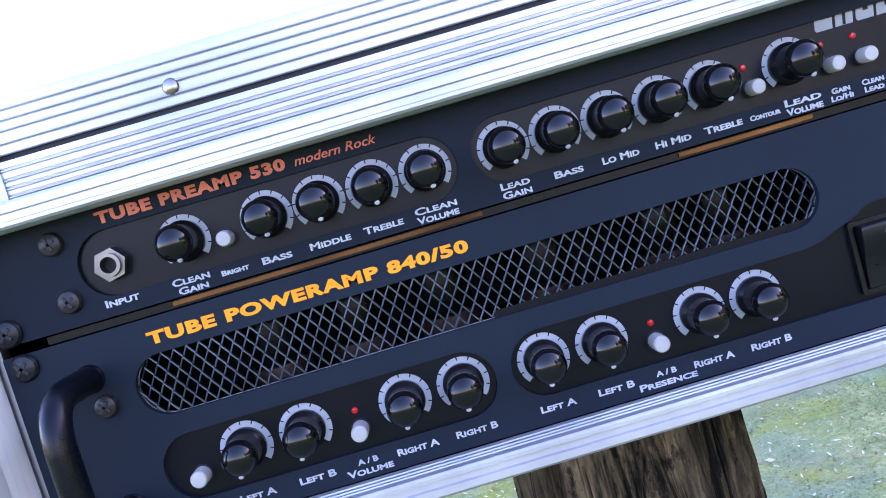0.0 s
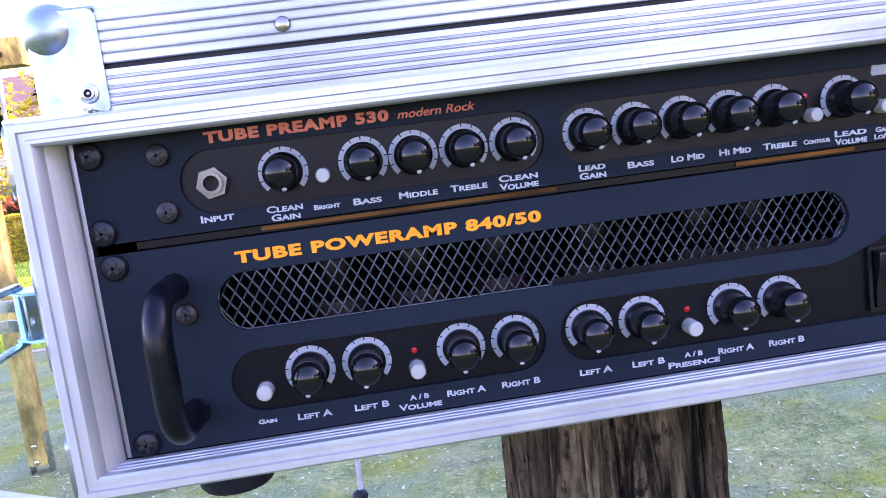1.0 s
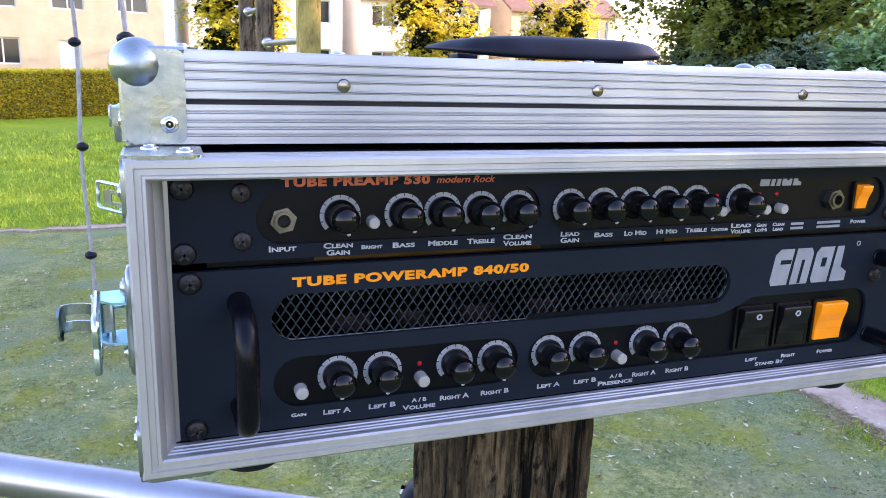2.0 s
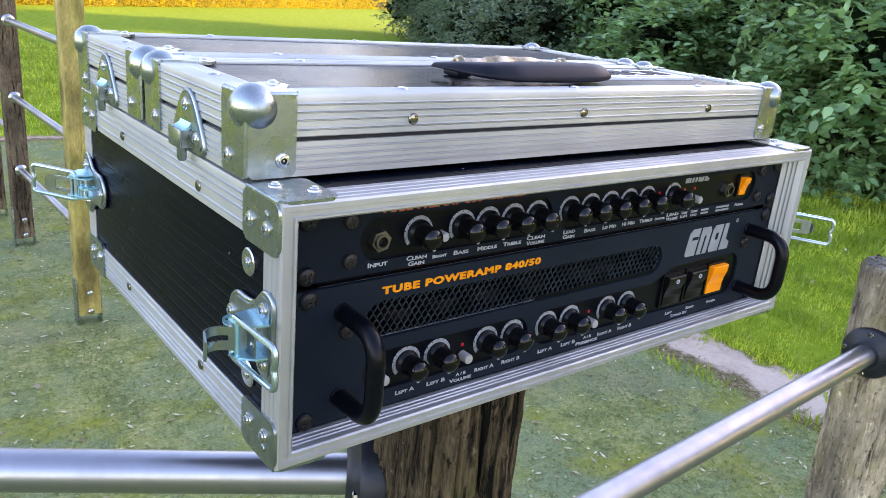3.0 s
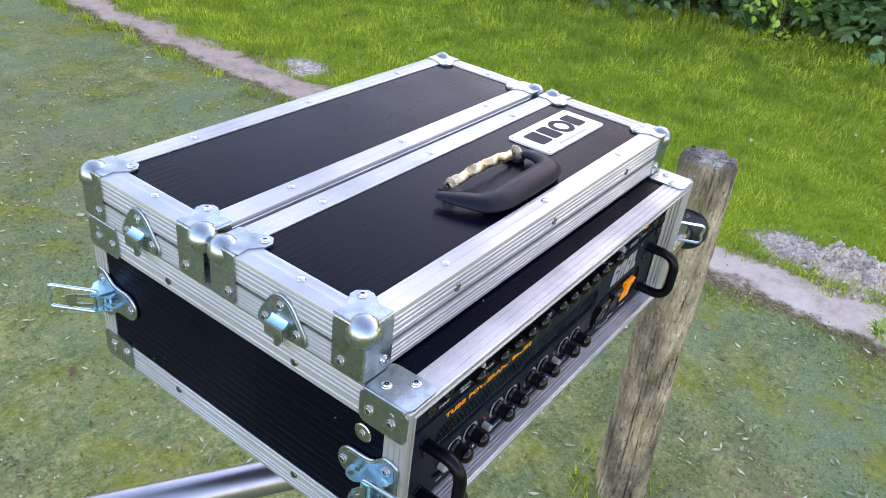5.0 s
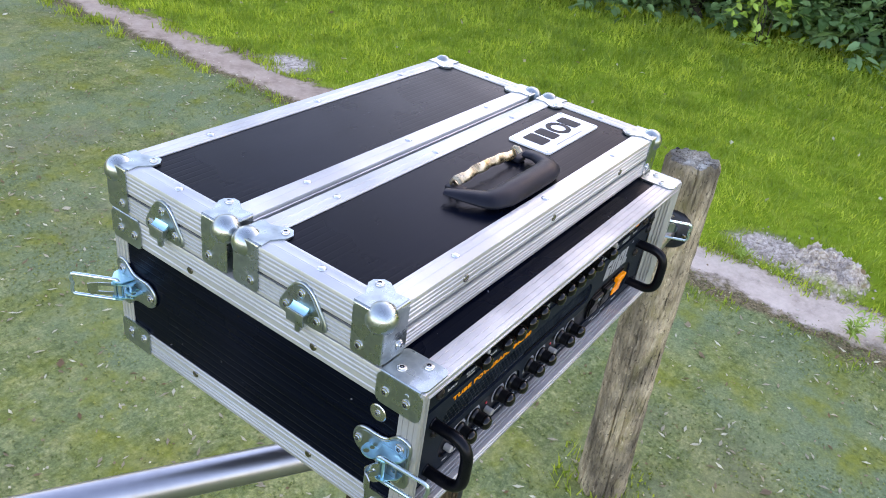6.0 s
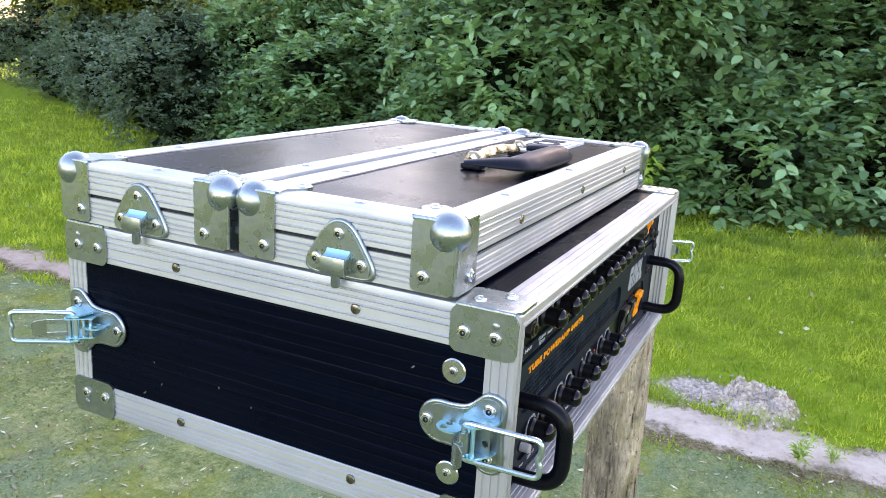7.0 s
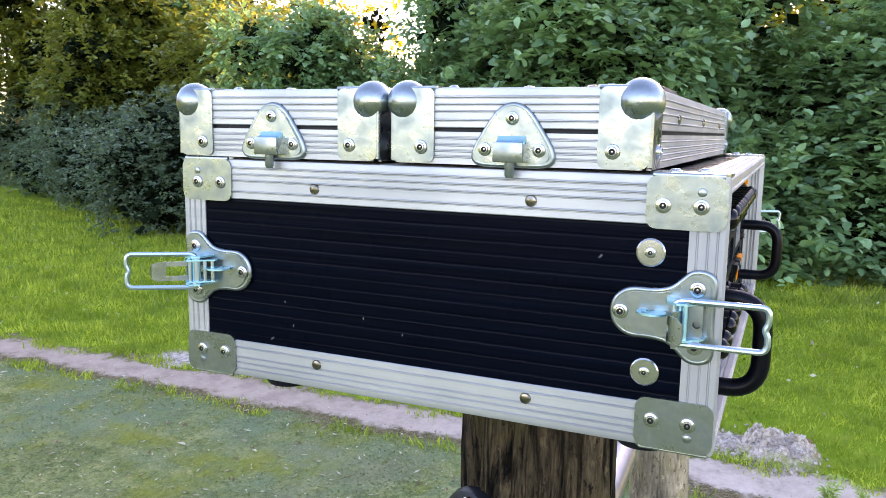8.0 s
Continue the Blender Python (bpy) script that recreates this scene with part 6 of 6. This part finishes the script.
red = bush("red_shrub", 41, 0.55, 0.62, 2600, 0.075, leaf_red, "low red-leaved shrub in front of the hedge", 9, "shrub", 4)
put(red, -0.12, 19.4, 0, 0.62, 0.70)
put(red, -9.2, 20.4, 90, 1.9, 2.0)
hd = hedge_piece(31, 1.56, 0.9, 1.35, 8500, 0.060, leaf_gold, "clipped golden hedge in the low sun")
for k in range(23):
    put(hd, -7.4 + 1.45 * k, 18.4 + 0.88 * k, 31.3, 1.13, 0.80 + 0.012 * k)
gold = bush("garden_tree", 32, 2.4, 6.0, 9000, 0.20, leaf_gold, "golden garden tree behind the hedge in low sun", 20, "tree", 6, 0.3)
for x, y, a, s in ((-15.0, 30.0, 0, 1.0), (-10.5, 33.0, 60, 1.1), (3.5, 36.0, 130, 0.9), (14.0, 41.0, 200, 1.0), (-20.0, 27.0, 300, 1.1), (24.0, 45.0, 20, 1.0), (14.8, -0.6, 80, 0.84), (13.9, 1.0, 10, 0.60), (15.4, -2.6, 190, 0.82)):
    put(gold, x, y, a, s, s)
put(gold, 19.5, 12.2, 150, 0.72, 0.95)
for src in (b1, b2, b3, con, t1, t2, t3, young, red, hd, gold):
    for o in (*src.children_recursive, src):
        bpy.data.objects.remove(o)

# ---- grass ----
rng = np.random.default_rng(5)
n = 190000
px = rng.uniform(3.0, 10.5, n * 2)
py = rng.uniform(-3.5, 15.0, n * 2)
out = np.maximum(px - LAWN_X, py - LAWN_Y - 0.18)
field = np.array([noise.noise((x * 1.1, y * 1.1, 9)) for x, y in zip(px, py)])
dist = np.hypot(px, py)
keep = (np.hypot(px - 3.56, py + 0.08) > 0.20) & (np.hypot(px - 3.60, py - 0.22) > 0.15) & (np.hypot(px - 3.50, py - 3.64) > 0.13) & (out + 0.22 * field > 0.03) & ((np.hypot((px - 9.7) * 0.6, (py + 0.7) * 0.9) > 0.7) | (rng.random(n * 2) < 0.3)) & (rng.random(n * 2) < np.clip(5.0 / dist, 0.25, 1.0) ** 1.4)
px, py, field, dist = px[keep], py[keep], field[keep], dist[keep]
# tufts along both borders of the earth strip
tufts = 150
tx = np.where(rng.random(tufts) < 0.6, rng.normal(STRIP_X - 0.04, 0.045, tufts), rng.normal(LAWN_X + 0.01, 0.05, tufts))
ty = rng.uniform(-2.0, 7.0, tufts)
# and round the feet of the posts
for k, (x, y) in enumerate(((1.525, 0.19), (0.268, 0.164), (c_at.x, c_at.y))):
    for j in range(6):
        a = 1.05 * j + k
        tx[6 * k + j], ty[6 * k + j] = x + 0.105 * math.cos(a), y + 0.105 * math.sin(a)
px = np.concatenate([px, np.repeat(tx, 34) + rng.normal(0, 0.035, tufts * 34)])
py = np.concatenate([py, np.repeat(ty, 34) + rng.normal(0, 0.05, tufts * 34)])
dist = np.hypot(px, py)
fx, fy = rng.uniform(-8.0, 3.0, 70000), rng.uniform(7.4, 17.0, 70000)
thin = rng.random(70000) < np.clip(8.0 / np.hypot(fx, fy), 0.2, 1.0)
px, py = np.concatenate([px, fx[thin]]), np.concatenate([py, fy[thin]])
dist = np.hypot(px, py)
pz2 = np.array([ground_height(x, y) for x, y in zip(px, py)])
m = len(px)
ang = rng.uniform(0, 6.283, m)
clump = np.array([noise.noise((x * 3.1, y * 3.1, 2)) + 0.6 * noise.noise((x * 8, y * 8, 6)) for x, y in zip(px, py)])
hgt = rng.uniform(0.016, 0.052, m) * np.clip(dist / 5, 0.9, 1.6) * np.clip(1.0 + 0.9 * clump, 0.45, 1.9)
wid = rng.uniform(0.0024, 0.0044, m) * np.clip(dist / 4, 1.0, 3.0)
bend = rng.uniform(0.1, 0.9, m) * hgt
ba = rng.uniform(0, 6.283, m)
root = np.stack([px, py, pz2 - 0.003], 1)
sd = np.stack([np.cos(ang), np.sin(ang), 0 * ang], 1) * wid[:, None]
bd = np.stack([np.cos(ba) * bend, np.sin(ba) * bend, hgt], 1)
blades = np.stack([root - sd, root + sd, root + bd * 0.6 + sd * 0.7 + (0, 0, 0.004), root + bd], 1)
tagged(new("lawn_grass", quads("lawn_grass", blades, grass_blade)), "short green lawn grass with tufts along the earth strip", "grass", "", "stuff")

# ---- leafy weeds on the earth strip ----
def weed(x, y, size, stems, label, seed):
    """A low rosette: bent stalks with paired narrow leaves."""
    rnd = random.Random(seed)
    at = (x, y, GROUND + ground_height(x, y))
    ob = thing("weed", at, label, "plant", "weeds on the earth strip")
    for k in range(stems):
        a = 6.283 * k / stems + rnd.uniform(-0.4, 0.4)
        tall, lean = size * rnd.uniform(0.55, 1.0), size * rnd.uniform(0.1, 0.45)
        line = [Vector(at) + Vector((math.cos(a) * lean * f * f, math.sin(a) * lean * f * f, tall * (f - 0.25 * f * f) - 0.004 * (1 - f))) for f in (0, 0.25, 0.5, 0.75, 1.0)]
        stalk = part("stalk", tube(line, [0.0022, 0.002, 0.0018, 0.0014, 0.0008], 5), weed_green, ob)
        for j, p in enumerate(line[1:]):
            for side in (-1, 1):
                b = a + side * rnd.uniform(0.6, 1.5)
                long, wide = size * rnd.uniform(0.34, 0.60), size * rnd.uniform(0.030, 0.055)
                d, c = Vector((math.cos(b), math.sin(b), rnd.uniform(0.5, 1.8))).normalized(), Vector((-math.sin(b), math.cos(b), 0))
                bm = bmesh.new()
                rib = [p + d * long * f - Vector((0, 0, long * 0.5 * f * f)) for f in (0, 0.35, 0.7, 1.0)]
                halves = [0.1, 1.0, 0.75, 0.04]
                rows = [[bm.verts.new(q - c * wide * h + Vector((0, 0, wide * h * 0.4))), bm.verts.new(q), bm.verts.new(q + c * wide * h + Vector((0, 0, wide * h * 0.4)))] for q, h in zip(rib, halves)]
                for r0, r1 in zip(rows, rows[1:]):
                    for i in (0, 1):
                        bm.faces.new((r0[i], r0[i + 1], r1[i + 1], r1[i]))
                part("leaf", bm, weed_green, stalk)


weed_green = worn(material("weed_leaf_green", (0.2, 0.34, 0.05), 0.55, 0.0, 0.3), 30, (0.16, 0.27, 0.03), (0.40, 0.50, 0.10), 0.45, 0.65, 0.1)
weed(3.05, -0.29, 0.15, 7, "tall light green leafy weed at the earth strip's edge", 1)
weed(3.14, -0.42, 0.09, 5, "small light green leafy weed on the earth strip", 2)
weed(2.86, 3.50, 0.075, 6, "small light green leafy weed at the court's edge", 3)
weed(3.33, 0.30, 0.09, 6, "small light green leafy weed beside the soil patch", 4)

# ---- fallen leaves and crumbs on the court ----
litter_mat = foliage("dry_litter", (0.17, 0.075, 0.03), (0.90, 0.86, 0.62), (0.5, 0.4, 0.2), 0.7, 1.1, (0.8, 0.8, 0.8), (1.1, 1.1, 1.1))
n = 6000
at = np.stack([rng.uniform(-2.5, 3.2, n), rng.uniform(-2.0, 7.0, n), np.full(n, 0.006)], 1)
lf = leaves(rng, at, 0.015, 0.0, 0.7)
straw = np.stack([rng.uniform(-2.0, 3.1, 3800), rng.uniform(-1.5, 4.5, 3800), np.full(3800, 0.006)], 1)
lf = np.concatenate([lf, leaves(rng, straw, 0.036, 0.0, 0.30)])
big = leaves(rng, np.stack([rng.uniform(-2.5, 3.3, 150), rng.uniform(-2.0, 6.2, 150), np.full(150, 0.006)], 1), 0.050, 0.0, 0.6)
lf = np.concatenate([lf, big])
lf[:, :, 2] = 0.004 + 0.35 * np.abs(lf[:, :, 2] - 0.006)
n = 320
lx, ly = rng.uniform(3.4, 9.0, n), rng.uniform(-2.5, 10.0, n)
top = np.array([ground_height(x, y) for x, y in zip(lx, ly)]) + rng.uniform(0.015, 0.04, n)
lf = np.concatenate([lf, leaves(rng, np.stack([lx, ly, top], 1), 0.042, 0.1, 0.6)])
tagged(new("leaf_litter", quads("leaf_litter", lf, litter_mat)), "dry leaf crumbs scattered over the mossy court and lawn", "litter", "", "stuff")

# ---- loose crumbs on the sand heap ----
crumb_soil = worn(material("pale_soil_crumbs", (0.5, 0.42, 0.34), 0.95, 0.0, 0.1), 14, (0.26, 0.21, 0.165), (0.74, 0.63, 0.52), 0.85, 0.98, 0.6, 200)
n = 900
cxy = np.stack([rng.normal(3.56, 0.12, n), rng.normal(-0.06, 0.11, n)], 1)
cxy[:160] = np.stack([rng.normal(3.58, 0.10, 160), rng.normal(0.22, 0.09, 160)], 1)
cz = np.array([ground_height(x, y) for x, y in cxy])
size = 0.004 + 0.012 * rng.random(n) ** 2.5
ball = np.array([(1, 0, 0), (-1, 0, 0), (0, 1, 0), (0, -1, 0), (0, 0, 1), (0, 0, -1)], float)
cv = ball[None] * size[:, None, None] * rng.uniform(0.6, 1.3, (n, 6, 1)) + rng.normal(0, 0.25, (n, 6, 3)) * size[:, None, None]
cv += np.stack([cxy[:, 0], cxy[:, 1], cz + size * 0.3], 1)[:, None]
tri = [(a, b, c) if (a + b + c) % 2 else (a, c, b) for a in (0, 1) for b in (2, 3) for c in (4, 5)]
me = bpy.data.meshes.new("soil_crumbs")
me.from_pydata(cv.reshape(-1, 3).tolist(), [], [tuple(6 * k + q for q in f) for k in range(n) for f in tri])
me.materials.append(crumb_soil)
tagged(new("soil_crumbs", me), "pale dry soil crumbs on the heap by the lawn", "soil", "", "stuff")

# ---- moss tufts and grit that roughen the court ----
moss_leaf = foliage("moss_tufts", (0.110, 0.150, 0.045), (0.34, 0.37, 0.14), (0.28, 0.34, 0.11), 0.8, 2.2, (0.62, 0.70, 0.75), (1.25, 1.15, 0.75))
n = 150000
at = np.stack([rng.uniform(-2.0, 3.05, n), rng.uniform(-1.2, 6.0, n), np.full(n, 0.0)], 1)
field = np.array([noise.noise((x * 2.3, y * 2.3, 4)) + 0.5 * noise.noise((x * 8, y * 8, 7)) for x, y, _ in at])
at = at[field + rng.normal(0, 0.25, n) > 0.0]
mf = leaves(rng, at, 0.011, -0.35, 0.75)
mf[:, :, 2] = 0.001 + 0.55 * np.abs(mf[:, :, 2])
tagged(new("court_moss", quads("court_moss", mf, moss_leaf)), "olive moss tufts over the worn court", "moss", "", "stuff")

# ---- houses beyond the hedge ----
wall_buff = worn(material("buff_render_wall", (0.5, 0.42, 0.3), 0.85), 1.2, (0.46, 0.37, 0.25), (0.58, 0.48, 0.34), 0.8, 0.95, 0.2, 30)
wall_white = worn(material("white_painted_wall", (0.75, 0.74, 0.7), 0.8), 1.2, (0.70, 0.69, 0.66), (0.80, 0.79, 0.75), 0.7, 0.9, 0.15, 30)
roof_tile = worn(material("brown_roof_tiles", (0.16, 0.09, 0.06), 0.8), 2.0, (0.12, 0.07, 0.05), (0.2, 0.11, 0.08), 0.7, 0.9, 0.5, 25)
pane_dark = material("window_pane", (0.03, 0.035, 0.04), 0.06, 0.0, 0.8)
frame_white = worn(material("white_window_frame", (0.7, 0.7, 0.68), 0.5), 3, (0.66, 0.66, 0.64), (0.76, 0.76, 0.74), 0.45, 0.6, 0.05)


def house(x, y, w, d, h, turn, wall_mat, label):
    ob = thing("house", (x, y, GROUND), label, "house", "houses beyond the hedge")
    m = Matrix.Translation((x, y, GROUND)) @ Matrix.Rotation(radians(turn), 4, "Z")

    def lay(bm):
        bm.transform(m)
        return bm
    holes, panes = [], []
    for fl in range(2):
        for k in range(3):
            u = -w / 2 + w * (k + 0.5) / 3
            ww = w * 0.17
            if fl == 0 and k == 1:
                holes.append(rounded(u - 0.5, u + 0.5, 0.05, 2.15, 0.01, 1))
            else:
                holes.append(rounded(u - ww / 2, u + ww / 2, 0.9 + fl * 2.7, 2.2 + fl * 2.7, 0.01, 1))
            panes.append((u, fl, k, ww))
    outline = [(-w / 2, 0.0), (w / 2, 0.0), (w / 2, h), (-w / 2, h)]
    part("wall", lay(plate(outline, holes, "y", -0.15, 0.15)), wall_mat, ob, "", False)
    for s in (-1, 1):
        part("wall", lay(prism([(0.15, 0), (d, 0), (d, h), (d / 2, h + 2.6), (0.15, h)], "x", s * w / 2 - 0.15 * (s + 1), s * w / 2 + 0.15 * (1 - s))), wall_mat, ob, "", False)
    part("wall", lay(box(-w / 2, w / 2, d - 0.15, d + 0.15, 0, h)), wall_mat, ob, "", False)
    part("roof", lay(prism([(-0.5, h - 0.15), (d / 2, h + 2.75), (d + 0.5, h - 0.15), (d + 0.5, h - 0.32), (d / 2, h + 2.58), (-0.5, h - 0.32)], "x", -w / 2 - 0.3, w / 2 + 0.3)), roof_tile, ob, "", False)
    for u, fl, k, ww in panes:
        if fl == 0 and k == 1:
            dr = part("door", lay(box(u - 0.5, u + 0.5, -0.03, 0.03, 0.05, 2.15)), frame_white, ob)
            continue
        z0, z1 = 0.9 + fl * 2.7, 2.2 + fl * 2.7
        win = part("window", lay(plate(rounded(u - ww / 2, u + ww / 2, z0, z1, 0.01, 1), [rounded(u - ww / 2 + 0.08, u - 0.03, z0 + 0.08, z1 - 0.08, 0.01, 1), rounded(u + 0.03, u + ww / 2 - 0.08, z0 + 0.08, z1 - 0.08, 0.01, 1)], "y", -0.05, 0.03)), frame_white, ob)
        part("pane", lay(box(u - ww / 2 + 0.04, u + ww / 2 - 0.04, -0.01, 0.01, z0 + 0.04, z1 - 0.04)), pane_dark, win)


house(-4.0, 44.0, 9.0, 8.0, 5.4, 4, wall_buff, "buff two-storey house with a brown roof")
house(6.0, 45.5, 8.5, 8.0, 5.4, 4, wall_white, "white two-storey house with a brown roof")
house(16.0, 47.5, 9.0, 8.0, 5.4, 8, wall_white, "white two-storey house with a brown roof")
house(27.0, 50.0, 9.5, 8.0, 5.4, 12, wall_buff, "buff two-storey house with a brown roof")
house(-16.0, 42.5, 9.5, 8.0, 5.4, -6, wall_buff, "buff two-storey house with a brown roof")
